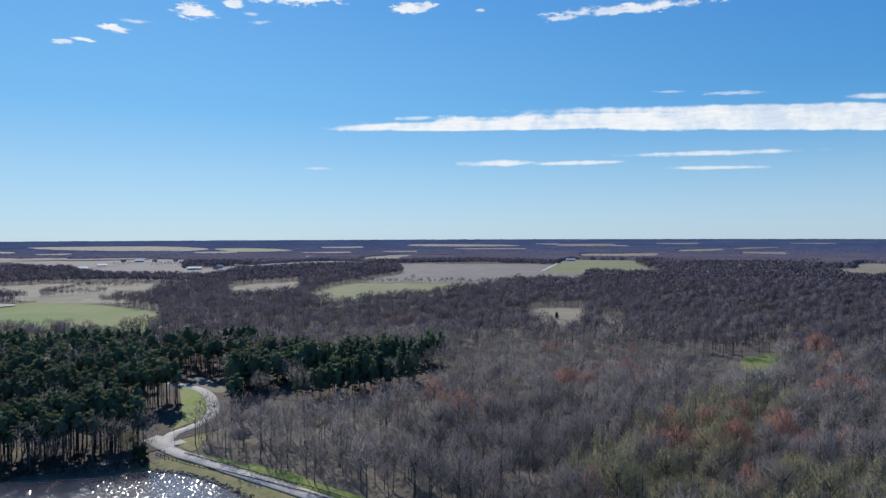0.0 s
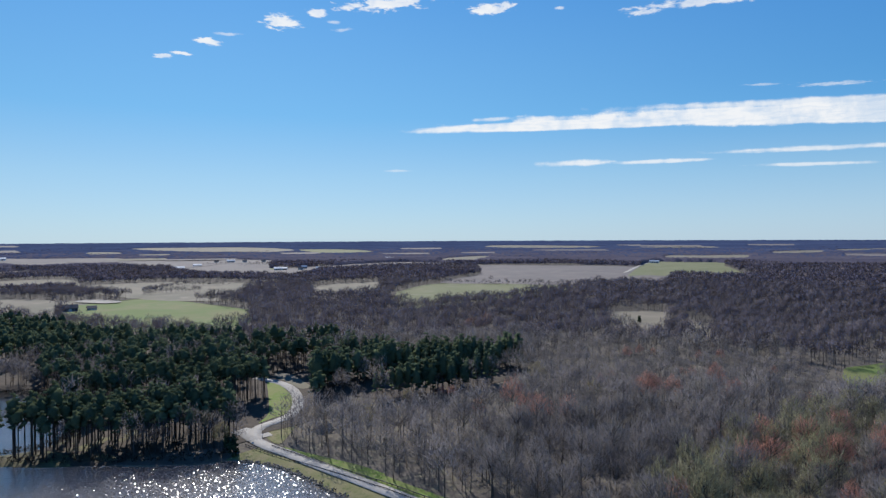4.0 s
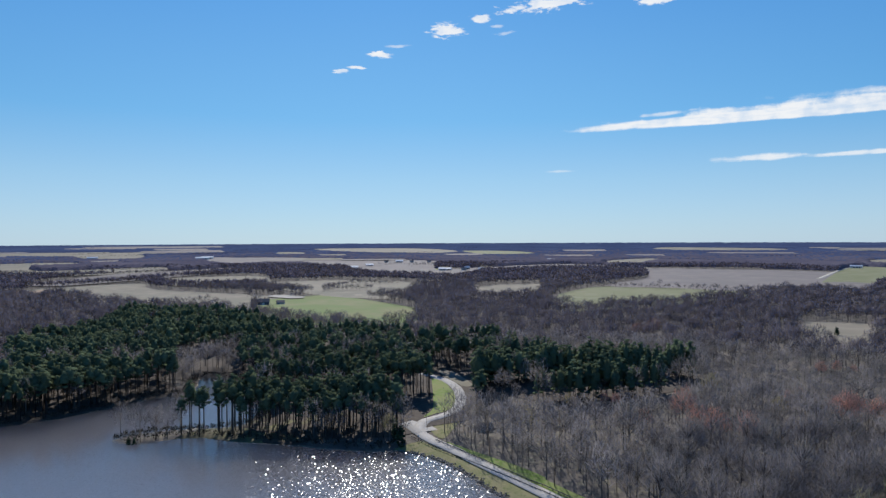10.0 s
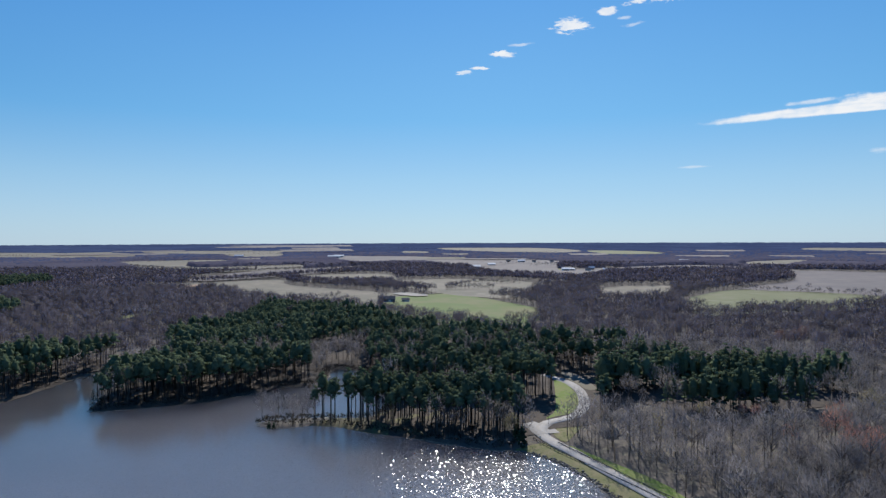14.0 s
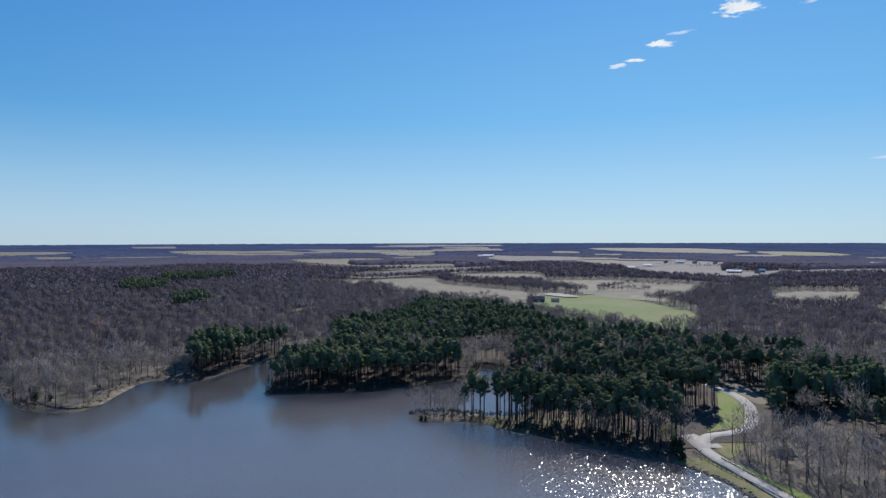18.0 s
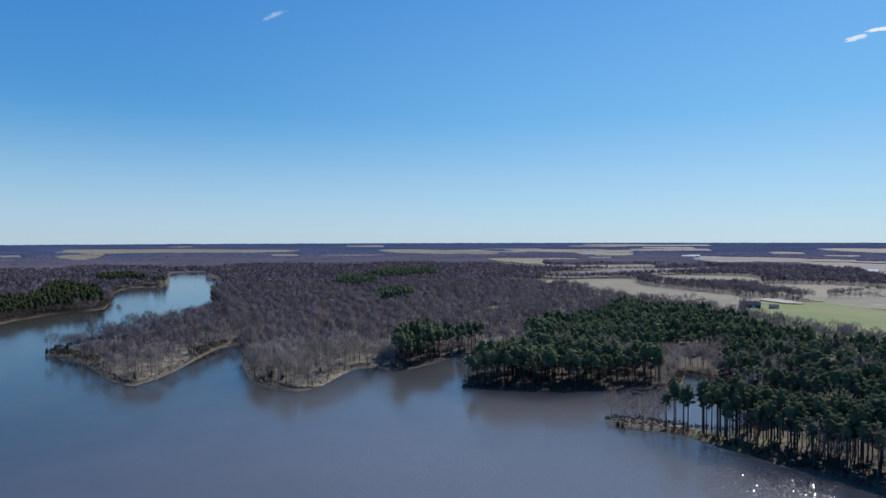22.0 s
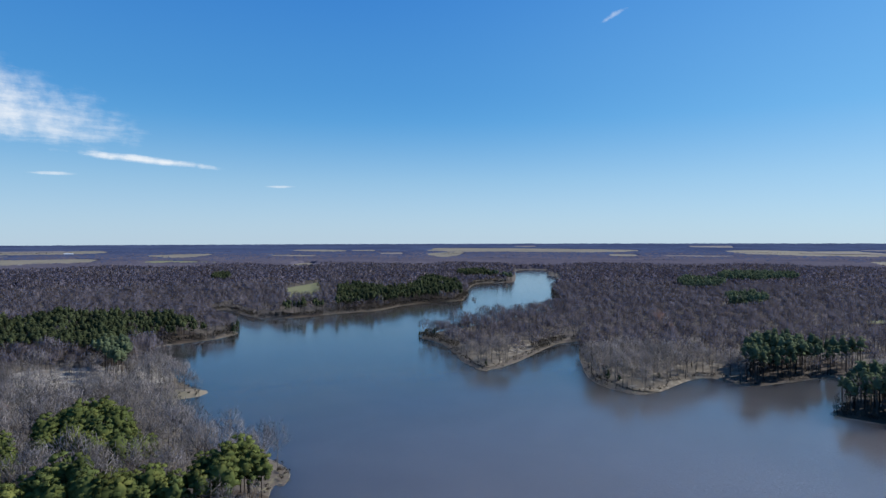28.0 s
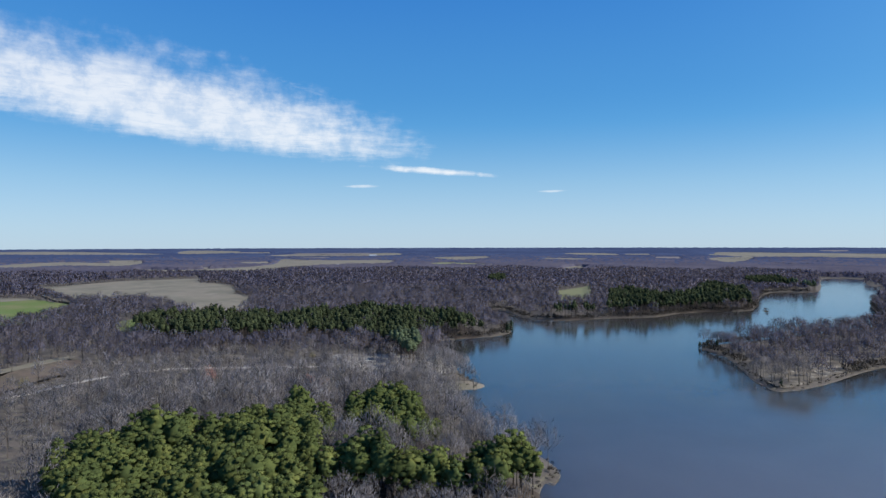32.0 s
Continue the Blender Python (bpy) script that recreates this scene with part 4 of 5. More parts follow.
def bare_tree(seed, tall, limbs, twigs, twig_len, twig_wide, sides, spread=0.26):
    """A leafless tree: trunk with rising limbs, and a domed crown of twigs that fan out from the fork. Returns both as arrays."""
    rnd = np.random.RandomState(seed)
    lean = rnd.normal(0, 0.35, 2)
    fork = tall * rnd.uniform(0.30, 0.42)
    mid, top = (lean[0], lean[1], fork), (lean[0] * 1.8, lean[1] * 1.8, tall * 0.88)
    if sides > 2:
        trunk = stem([(0, 0, -0.8), mid, top], [0.0125 * tall, 0.0085 * tall, 0.002 * tall], sides)
    else:
        trunk = stem([(0, 0, -0.8), (lean[0], lean[1], tall * 0.7)], [0.016 * tall, 0.006 * tall], 3)
    arms = []
    for k in range(limbs):
        a = k * 2.4 + rnd.uniform(-0.4, 0.4)
        h = rnd.uniform(0.0, 0.55)
        start = np.array(mid) + (np.array(top) - np.array(mid)) * h
        reach = tall * spread * rnd.uniform(0.55, 0.95) * (1.1 - 0.5 * h)
        end = start + np.array([math.cos(a) * reach, math.sin(a) * reach, tall * rnd.uniform(0.18, 0.34) * (1 - 0.4 * h)])
        arms.append(tube(start, end, 0.0060 * tall, 0.0014 * tall, 3))
    wood = grown(trunk, arms) if arms else trunk
    way_out = rnd.normal(0, 1, (twigs, 3))
    way_out[:, 2] = np.abs(way_out[:, 2]) * 1.15 - 0.45
    way_out /= np.linalg.norm(way_out, axis=1)[:, None]
    depth = rnd.uniform(0.35, 1.0, twigs) ** 0.55
    lumps = 1 + 0.20 * np.sin(way_out[:, 0] * 5 + seed) * np.cos(way_out[:, 1] * 5 + 2 * seed)
    centre = np.array([lean[0], lean[1], tall * 0.62])
    base = centre + way_out * np.array([spread, spread, 0.36]) * tall * (depth * lumps)[:, None]
    head = base - np.array([lean[0], lean[1], fork * 0.95])
    head /= np.linalg.norm(head, axis=1)[:, None]
    head = head + rnd.normal(0, 0.36, (twigs, 3))
    head /= np.linalg.norm(head, axis=1)[:, None]
    length = rnd.uniform(0.6, 1.35, twigs) * twig_len
    crown = blades(rnd, base - head * length[:, None] * 0.7, head, length, rnd.uniform(0.6, 1.3, twigs) * twig_wide)
    return wood, crown


def domed(shape, soft):
    """A tree with its crown's blades wound outward, and at each corner a direction between its blade's and the dome's."""
    wood, (v, f) = shape
    f = f.copy()
    tri = v[f]
    g = np.cross(tri[:, 1] - tri[:, 0], tri[:, 2] - tri[:, 0])
    g /= np.linalg.norm(g, axis=1)[:, None] + 1e-9
    mid = v.mean(0)
    size = np.abs(v - mid).max(0)
    out = (tri.mean(1) - mid + np.array([0, 0, size[2] * 0.35])) / size
    out /= np.linalg.norm(out, axis=1)[:, None] + 1e-9
    back = (g * out).sum(1) < 0
    g[back] *= -1
    f[back] = f[back][:, ::-1]
    n = g * (1 - soft) + out * soft + np.array([0, 0, 0.15])
    n /= np.linalg.norm(n, axis=1)[:, None]
    facing = np.zeros_like(v)
    facing[f] = n[:, None, :]
    return wood, (v, f), facing


def shell(rnd, centre, size, around, levels, uneven):
    """An uneven dome, open below, as loose triangles with a facing at each corner."""
    rows = []
    for k, rise in enumerate(levels):
        a = (np.arange(around) + 0.5 * (k % 2)) * 2 * np.pi / around + rnd.uniform(0, 0.3)
        flat = math.sqrt(max(0.0, 1 - rise * rise))
        rows.append(np.column_stack([np.cos(a) * flat, np.sin(a) * flat, np.full(around, rise)]))
    unit = np.vstack(rows + [np.array([[0.0, 0.0, 1.0]])])
    spot = centre + unit * np.asarray(size) * rnd.uniform(1 - uneven, 1 + uneven, (len(unit), 1))
    face = unit / np.asarray(size)
    face /= np.linalg.norm(face, axis=1)[:, None]
    tri = []
    for k in range(len(levels) - 1):
        for m in range(around):
            a, b = k * around + m, k * around + (m + 1) % around
            c, d = a + around, b + around
            tri += [(a, b, c), (b, d, c)] if k % 2 == 0 else [(a, b, d), (a, d, c)]
    last, tip = (len(levels) - 1) * around, len(unit) - 1
    tri += [(last + m, last + (m + 1) % around, tip) for m in range(around)]
    tri = np.array(tri)
    return spot[tri], face[tri]


def far_tree(seed, tall, twigs, twig_len, twig_wide, spread):
    """A bare tree for distant woods: a stem and a domed crown of twig sprays that fan out from the fork."""
    rnd = np.random.RandomState(seed)
    lean = rnd.normal(0, 0.4, 2)
    trunk = stem([(0, 0, -0.8), (lean[0], lean[1], tall * 0.72)], [0.017 * tall, 0.006 * tall], 3)
    size = np.array([tall * spread, tall * spread, tall * 0.33]) * np.array([rnd.uniform(0.85, 1.15), rnd.uniform(0.85, 1.15), 1.0])
    middle = np.array([lean[0], lean[1], tall * 0.60])
    k = np.arange(twigs) + 0.5
    rise = 1.0 - 1.40 * k / twigs
    turn = k * 2.39996 + rnd.uniform(-0.5, 0.5, twigs)
    flat = np.sqrt(np.clip(1 - rise * rise, 0, 1))
    out = np.column_stack([np.cos(turn) * flat, np.sin(turn) * flat, rise])
    base = middle + out * size * rnd.uniform(0.60, 0.92, twigs)[:, None]
    head = base - np.array([lean[0], lean[1], tall * 0.34])
    head = head / np.linalg.norm(head, axis=1)[:, None] + rnd.normal(0, 0.45, (twigs, 3))
    head /= np.linalg.norm(head, axis=1)[:, None]
    side = np.cross(out + rnd.normal(0, 0.35, (twigs, 3)), head)
    side /= np.linalg.norm(side, axis=1)[:, None] + 1e-9
    long, wide = (rnd.uniform(0.7, 1.3, twigs) * twig_len)[:, None], (rnd.uniform(0.7, 1.3, twigs) * twig_wide / 2)[:, None]
    low = base - head * long * 0.5
    tri = np.stack([low - side * wide, low + side * wide, base + head * long * 0.5], 1)
    back = (np.cross(tri[:, 1] - tri[:, 0], tri[:, 2] - tri[:, 0]) * out).sum(1) < 0
    tri[back] = tri[back][:, [1, 0, 2]]
    face = out / size * tall * 0.3 + np.array([0, 0, 0.35]) + rnd.normal(0, 0.10, (twigs, 3))
    face /= np.linalg.norm(face, axis=1)[:, None]
    return trunk, (tri.reshape(-1, 3), np.arange(3 * twigs).reshape(-1, 3)), np.repeat(face, 3, 0)


def pine_tree(seed, tall, lobes, per_lobe, lobe, needle, wide, sides, low=0.42, plump=0.19, around=6, levels=(-0.25, 0.45)):
    """A pine: straight trunk, bare below, with tufted boughs: uneven domes bristling with needle sprays. Returns trunk, crown and facing."""
    rnd = np.random.RandomState(seed)
    if sides > 2:
        trunk = stem([(0, 0, -0.8), (0, 0, tall * 0.55), (0, 0, tall * 0.93)], [0.013 * tall, 0.009 * tall, 0.002 * tall], sides)
    else:
        trunk = stem([(0, 0, -0.8), (0, 0, tall * 0.88)], [0.014 * tall, 0.004 * tall], 3)
    arms = []
    for k in range(sides if sides > 2 else 0):
        h = tall * rnd.uniform(low - 0.08, 0.8)
        a = rnd.uniform(0, 6.28)
        r = tall * 0.12
        arms.append(tube((0, 0, h), (math.cos(a) * r, math.sin(a) * r, h + 0.6), 0.08, 0.03, 3))
    wood = grown(trunk, arms) if arms else trunk
    core = np.array([tall * plump * 0.85, tall * plump * 0.85, tall * (0.97 - low) * 0.40])
    tri, face = shell(rnd, np.array([0, 0, tall * (low + (0.97 - low) * 0.42)]), core, 5, (-0.5, 0.35), 0.2)
    vs, ns = [tri], [face]
    for k in range(lobes):
        u = (k + rnd.uniform(0.2, 0.8)) / lobes
        fat = math.sqrt(max(0.03, 1 - ((u - 0.30) / 0.74) ** 2))
        r = tall * plump * fat * math.sqrt(rnd.uniform(0.30, 1.0)) * (0.25 if k == lobes - 1 else 1.0)
        a = k * 2.4 + rnd.uniform(-0.5, 0.5)
        ball = lobe * rnd.uniform(0.8, 1.25) * (0.60 + 0.40 * fat)
        c = np.array([math.cos(a) * r, math.sin(a) * r, tall * (low + (0.97 - low) * u) - ball * 0.5])
        away = 0.9 * np.array([math.cos(a) * r, math.sin(a) * r, (u - 0.35) * tall * plump]) / (tall * plump)
        tri, face = shell(rnd, c, np.array([1, 1, 0.72]) * ball * 0.82, around, levels, 0.16)
        face = face * 0.8 + away + np.array([0, 0, 0.3])
        vs.append(tri)
        ns.append(face / np.linalg.norm(face, axis=2)[:, :, None])
        if not per_lobe:
            continue
        out = rnd.normal(0, 1, (per_lobe, 3))
        out[:, 2] = out[:, 2] * 0.85 + 0.40
        out /= np.linalg.norm(out, axis=1)[:, None]
        head = rnd.normal(0, 0.7, (per_lobe, 3)) + out * 0.6 + np.array([0, 0, 0.3])
        head /= np.linalg.norm(head, axis=1)[:, None]
        side = np.cross(out + rnd.normal(0, 0.5, (per_lobe, 3)), head)
        side /= np.linalg.norm(side, axis=1)[:, None] + 1e-9
        base = c + out * np.array([1, 1, 0.72]) * (ball * rnd.uniform(0.72, 0.95, per_lobe))[:, None]
        long, half = (rnd.uniform(0.7, 1.3, per_lobe) * needle)[:, None], (rnd.uniform(0.7, 1.3, per_lobe) * wide / 2)[:, None]
        low_end = base - head * long * 0.4
        spray = np.stack([low_end - side * half, low_end + side * half, base + head * long * 0.6], 1)
        face = out * 0.8 + away + np.array([0, 0, 0.35]) + rnd.normal(0, 0.12, (per_lobe, 3))
        face /= np.linalg.norm(face, axis=1)[:, None]
        back = (np.cross(spray[:, 1] - spray[:, 0], spray[:, 2] - spray[:, 0]) * face).sum(1) < 0
        spray[back] = spray[back][:, ::-1]
        vs.append(spray)
        ns.append(np.repeat(face[:, None, :], 3, 1))
    tri, face = np.vstack(vs), np.vstack(ns)
    return wood, (tri.reshape(-1, 3), np.arange(3 * len(tri)).reshape(-1, 3)), face.reshape(-1, 3)


def patchy(p, reach, seed):
    """A smooth uneven value between 0 and 1 over the plan, with hollows about reach metres apart."""
    k = 6.28 / reach
    x, y = p[:, 0] * k, p[:, 1] * k
    s = np.sin(x + seed) * np.cos(y * 0.9 + 2 * seed) + np.sin(0.7 * x - 1.1 * y + 3 * seed) + 0.6 * np.sin(1.9 * x + 1.3 * y + seed) * np.cos(1.7 * y - 0.8 * x)
    return np.clip(0.5 + s / 4.2, 0, 1)


def planted(name, shapes, pts, z, size, rnd, wood_mat, crown_mat, label, category):
    """Many trees in one mesh, for woods that nobody could count."""
    if not len(pts):
        return 0
    pick = rnd.randint(0, len(shapes), len(pts))
    turn = rnd.uniform(0, 2 * np.pi, len(pts))
    vs, fs, ms, ns, tones, n = [], [], [], [], [], 0
    tone = 0.6 * rnd.uniform(-1, 1, len(pts)) + 0.9 * (patchy(pts, 38, 3.3) - 0.5)
    for k, (wood, crown, facing) in enumerate(shapes):
        sel = pick == k
        if not sel.any():
            continue
        v = np.vstack([wood[0], crown[0]])
        f = np.vstack([wood[1], crown[1] + len(wood[0])])
        m = np.concatenate([np.zeros(len(wood[1])), np.ones(len(crown[1]))])
        c, s, g = np.cos(turn[sel]), np.sin(turn[sel]), size[sel]
        wider = g * rnd.uniform(0.85, 1.2, sel.sum())
        x = (v[None, :, 0] * c[:, None] - v[None, :, 1] * s[:, None]) * wider[:, None] + pts[sel, 0][:, None]
        y = (v[None, :, 0] * s[:, None] + v[None, :, 1] * c[:, None]) * wider[:, None] + pts[sel, 1][:, None]
        h = v[None, :, 2] * g[:, None] + z[sel][:, None]
        count = sel.sum()
        if facing is not None:
            up = np.vstack([np.tile((0.0, 0.0, 1.0), (len(wood[0]), 1)), facing])
            up[:len(wood[0]), :2] = wood[0][:, :2] - wood[0][:, :2].mean(0)
            up[:len(wood[0]), 2] = 0.1
            up /= np.linalg.norm(up, axis=1)[:, None]
            ns.append(np.stack([up[None, :, 0] * c[:, None] - up[None, :, 1] * s[:, None], up[None, :, 0] * s[:, None] + up[None, :, 1] * c[:, None], np.broadcast_to(up[None, :, 2], (count, len(v)))], -1).reshape(-1, 3))
        vs.append(np.stack([x, y, h], -1).reshape(-1, 3))
        fs.append((f[None] + (np.arange(count) * len(v))[:, None, None] + n).reshape(-1, 3))
        ms.append(np.tile(m, count))
        tones.append(np.repeat(tone[sel], len(v)))
        n += count * len(v)
    ob = new(name, array_mesh(name, np.vstack(vs), np.vstack(fs), [wood_mat, crown_mat], np.concatenate(ms)))
    ob.data.attributes.new("tone", "FLOAT", "POINT").data.foreach_set("value", np.concatenate(tones).astype(np.float32))
    if ns:
        layer = ob.data.attributes.new("custom_normal", "FLOAT_VECTOR", "POINT")
        layer.data.foreach_set("vector", np.vstack(ns).astype(np.float32).ravel())
    tagged(ob, label, category, kind="stuff")
    return sum(len(q) for q in fs)


def tree_things(name, shapes, pts, z, size, rnd, wood_mat, crown_mat, label, category, group):
    """Countable trees: each a thing of trunk and crown."""
    protos = []
    for k, (wood, crown, facing) in enumerate(shapes):
        leafy = array_mesh("crown", *crown, [crown_mat])
        if facing is not None:
            leafy.attributes.new("custom_normal", "FLOAT_VECTOR", "POINT").data.foreach_set("vector", facing.astype(np.float32).ravel())
        protos.append((array_mesh("trunk", *wood, [wood_mat]), leafy))
    for x, y, h, g in zip(pts[:, 0], pts[:, 1], z, size):
        trunk, crown = protos[rnd.randint(len(protos))]
        root = new(name)
        tagged(root, label, category, group)
        root.matrix_basis = pose(x, y, h, 0, 0, rnd.uniform(0, 360)) @ Matrix.Diagonal((g, g, g * rnd.uniform(0.92, 1.1), 1))
        part("trunk", trunk, root)
        part("crown", crown, root)


# ---------------------------------------------------------------- where the trees stand
rnd = np.random.RandomState(11)


def jittered(r_in, r_out, gap):
    """Plan points about gap apart in the part of the ring that lies before the camera's turn."""
    n = int(2 * r_out / gap) + 2
    gx, gy = np.meshgrid((np.arange(n) - n / 2) * gap, (np.arange(n) - n / 2) * gap)
    p = np.column_stack([gx.ravel(), gy.ravel()]) + rnd.uniform(-0.46, 0.46, (n * n, 2)) * gap
    r = np.hypot(p[:, 0], p[:, 1])
    b = np.degrees(np.arctan2(-p[:, 0], p[:, 1]))
    b = np.where(b < -100, b + 360, b)
    return p[(r >= r_in) & (r < r_out) & (b > -46) & (b < 166)]


def bare_ground(p):
    """Points that carry no tree: fields, verges and the road."""
    taken = inside(OPEN_GROUND, p)
    for outline in FIELDS:
        taken |= inside(outline, p)
    taken |= line_distance(ROAD, p) < 5.5
    return taken


PINES = [rounded(q, 3) for q in PINE_PLANS]
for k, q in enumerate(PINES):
    draped("pine_floor", q, OPEN_FLOOR if k == 3 else NEEDLE_FLOOR, 0.16 + np.hypot(*q.mean(0)) * 0.0003, 6.0, "brown needle litter under the pines, darkened for their shade", "forest floor")


def in_pines(p):
    hit = np.zeros(len(p), bool)
    for q in PINES:
        hit |= inside(q, p)
    return hit


RED_SPOTS = np.array(RED_PLAN, float)


def red_here(p):
    d = np.min(np.hypot(p[:, None, 0] - RED_SPOTS[None, :, 0], p[:, None, 1] - RED_SPOTS[None, :, 1]) / RED_SPOTS[None, :, 2], axis=1)
    return d < 1.0


OLIVE_WOOD = [rounded(q, 3) for q in OLIVE_PLANS]

near_bare = jittered(60, 440, 6.3)
mid_bare = jittered(440, 1080, 8.2)
back_bare = np.vstack([jittered(1080, 1480, 10.2), jittered(1480, 1990, 12.4)])
near_pine = jittered(60, 470, 4.25)
mid_pine = jittered(470, 1560, 5.6)
kept = []
for p, margin in ((near_bare, 1.2), (mid_bare, 0.8), (near_pine, 1.0), (mid_pine, 0.8), (back_bare, 4.0)):
    d = shore_distance(p)
    p, d = p[d > margin], d[d > margin]
    ok = ~bare_ground(p)
    kept.append((p[ok], land(p[ok], d[ok]), d[ok]))
(near_bare, near_bare_z, near_bare_d), (mid_bare, mid_bare_z, _), (near_pine, near_pine_z, _), (mid_pine, mid_pine_z, _), (back_bare, back_bare_z, _) = kept
rim = np.hypot(back_bare[:, 0], back_bare[:, 1]) < 1730 + 260 * patchy(back_bare, 420, 2.2) + rnd.uniform(0, 40, len(back_bare))
back_bare, back_bare_z = back_bare[rim], back_bare_z[rim]
back_bare_z, back_bare = back_bare_z[~in_pines(back_bare)], back_bare[~in_pines(back_bare)]
clear = np.hypot(near_bare[:, 0], near_bare[:, 1]) > 95
clear &= line_distance(rounded(TRACK_PLAN, 3, closed=False), near_bare) > 9.0
clear &= ~inside(rounded(CAMP_PLAN, 3), near_bare) | (rnd.uniform(0, 1, len(near_bare)) < 0.6)
clear &= ~inside(rounded(LAWN_PLAN, 3), near_bare) | (rnd.uniform(0, 1, len(near_bare)) < 0.2)
piny = in_pines(near_bare) & ~(inside(np.array(INLET_GAP, float), near_bare) & (near_bare[:, 1] > 305)) & (rnd.uniform(0, 1, len(near_bare)) > 0.10 + 0.65 * (patchy(near_bare, 70, 5.2) > 0.30) * (near_bare @ np.array((-0.545, 0.839)) > 380))
near_bare, near_bare_z = near_bare[~piny & clear], near_bare_z[~piny & clear]
CAMP_POINTS = [rounded(q, 3) for q in (POINT_CAMP, ISLAND_CAMP)]
airy = np.zeros(len(near_bare), bool)
for q in CAMP_POINTS:
    airy |= inside(q, near_bare)
    draped("camp_ground", q, POINT_FLOOR, 0.32, 5.0, "pale worn ground under bare trees on a lake point", "campground")
airy &= rnd.uniform(0, 1, len(near_bare)) < 0.08
near_bare, near_bare_z = near_bare[~airy], near_bare_z[~airy]
airy = np.zeros(len(mid_bare), bool)
for q in CAMP_POINTS:
    airy |= inside(q, mid_bare)
airy &= rnd.uniform(0, 1, len(mid_bare)) < 0.2
mid_bare, mid_bare_z = mid_bare[~airy], mid_bare_z[~airy]
piny = in_pines(mid_bare) & (rnd.uniform(0, 1, len(mid_bare)) > 0.08)
mid_bare, mid_bare_z = mid_bare[~piny], mid_bare_z[~piny]
sel = in_pines(near_pine) & ~inside(np.array(BEND_VIEW, float), near_pine) & (line_distance(ROAD, near_pine) > 7.5) & ~inside(np.array(INLET_GAP, float), near_pine)
near_pine, near_pine_z = near_pine[sel], near_pine_z[sel]
sel = in_pines(mid_pine)
mid_pine, mid_pine_z = mid_pine[sel], mid_pine_z[sel]

SHAPE_BARE = [domed(bare_tree(20 + k, 18.5, 11, 480, 1.9, 0.14, 5, 0.27), 0.5) for k in range(7)]
SHAPE_BARE_B = [domed(bare_tree(40 + k, 18.0, 5, 165, 2.1, 0.23, 3, 0.28), 0.6) for k in range(7)]
SHAPE_BARE_M = [far_tree(50 + k, 16.5, 74, 2.6, 0.66, 0.30) for k in range(8)]
SHAPE_BARE_C = [far_tree(60 + k, 16.0, 32, 3.3, 1.3, 0.32) for k in range(8)]
SHAPE_ROW = [far_tree(65 + k, 13.0, 20, 2.8, 1.0, 0.30) for k in range(6)]
SHAPE_BARE_D = [far_tree(70 + k, 15.0, 10, 4.8, 3.1, 0.36) for k in range(8)]
SHAPE_PINE = [pine_tree(80 + k, 21.5, 10, 26, 1.10, 0.85, 0.30, 5, low=0.60, plump=0.105) for k in range(8)]
SHAPE_PINE_B = [pine_tree(90 + k, 21.0, 7, 13, 1.30, 1.1, 0.42, 3, low=0.60, plump=0.110, around=5) for k in range(9)]
SHAPE_PINE_LOW = [pine_tree(110 + k, 20.0, 10, 11, 1.5, 1.1, 0.42, 3, low=0.24, plump=0.125, around=5) for k in range(7)]
SHAPE_PINE_C = [pine_tree(95 + k, 18.5, 4, 9, 1.6, 1.6, 0.7, 2, low=0.55, plump=0.125, around=5, levels=(0.0,)) for k in range(6)]
SHAPE_PINE_NEAR = [pine_tree(120 + k, 17.5, 24, 24, 1.32, 0.9, 0.30, 5, low=0.36, plump=0.22) for k in range(7)]


DAM_HEAD = np.array((55.0, 175.0))
size = rnd.uniform(0.62, 1.18, len(near_bare)) * (0.80 + 0.40 * patchy(near_bare, 45, 1.7))
size = np.where(inside(rounded(BRUSH_PLAN, 3), near_bare), size * 0.75, size)
size = np.where(inside(rounded(SHORE_FRONT, 2), near_bare), size * 0.62, size)
size = np.where(inside(np.array(GLADE_FRONT, float), near_bare), size * 0.45, size)
size = np.where(inside(rounded(YOUNG_PLAN, 3), near_bare), size * 0.62, size)
size = np.where(inside(rounded(SAPLING_PLAN, 3), near_bare), size * 0.5, size)
red = red_here(near_bare) & (rnd.uniform(0, 1, len(near_bare)) < 0.42)
red |= (rnd.uniform(0, 1, len(near_bare)) < 0.03) & (near_bare[:, 0] > 20)
olive = np.zeros(len(near_bare), bool)
for q in OLIVE_WOOD:
    olive |= inside(q, near_bare)
olive &= ~red & (rnd.uniform(0, 1, len(near_bare)) < 0.78)
gold = ~red & ~olive & (rnd.uniform(0, 1, len(near_bare)) < 0.003)
grey = ~(red | olive | gold)
idx = np.where(grey)[0]
idx = idx[np.argsort(np.hypot(*(near_bare[idx] - DAM_HEAD).T))]
first, rest = idx[:300], idx[300:]
tris = 0
tree_things("bare_tree", SHAPE_BARE, near_bare[first], near_bare_z[first], size[first], rnd, BARK, TWIG, "leafless grey-brown hardwood tree in the woods by the dam", "tree", "bare trees by the dam")
tris += planted("bare_woods", SHAPE_BARE_B, near_bare[rest], near_bare_z[rest], size[rest], rnd, BARK, TWIG, "leafless grey-brown hardwood woods round the lake", "woods")
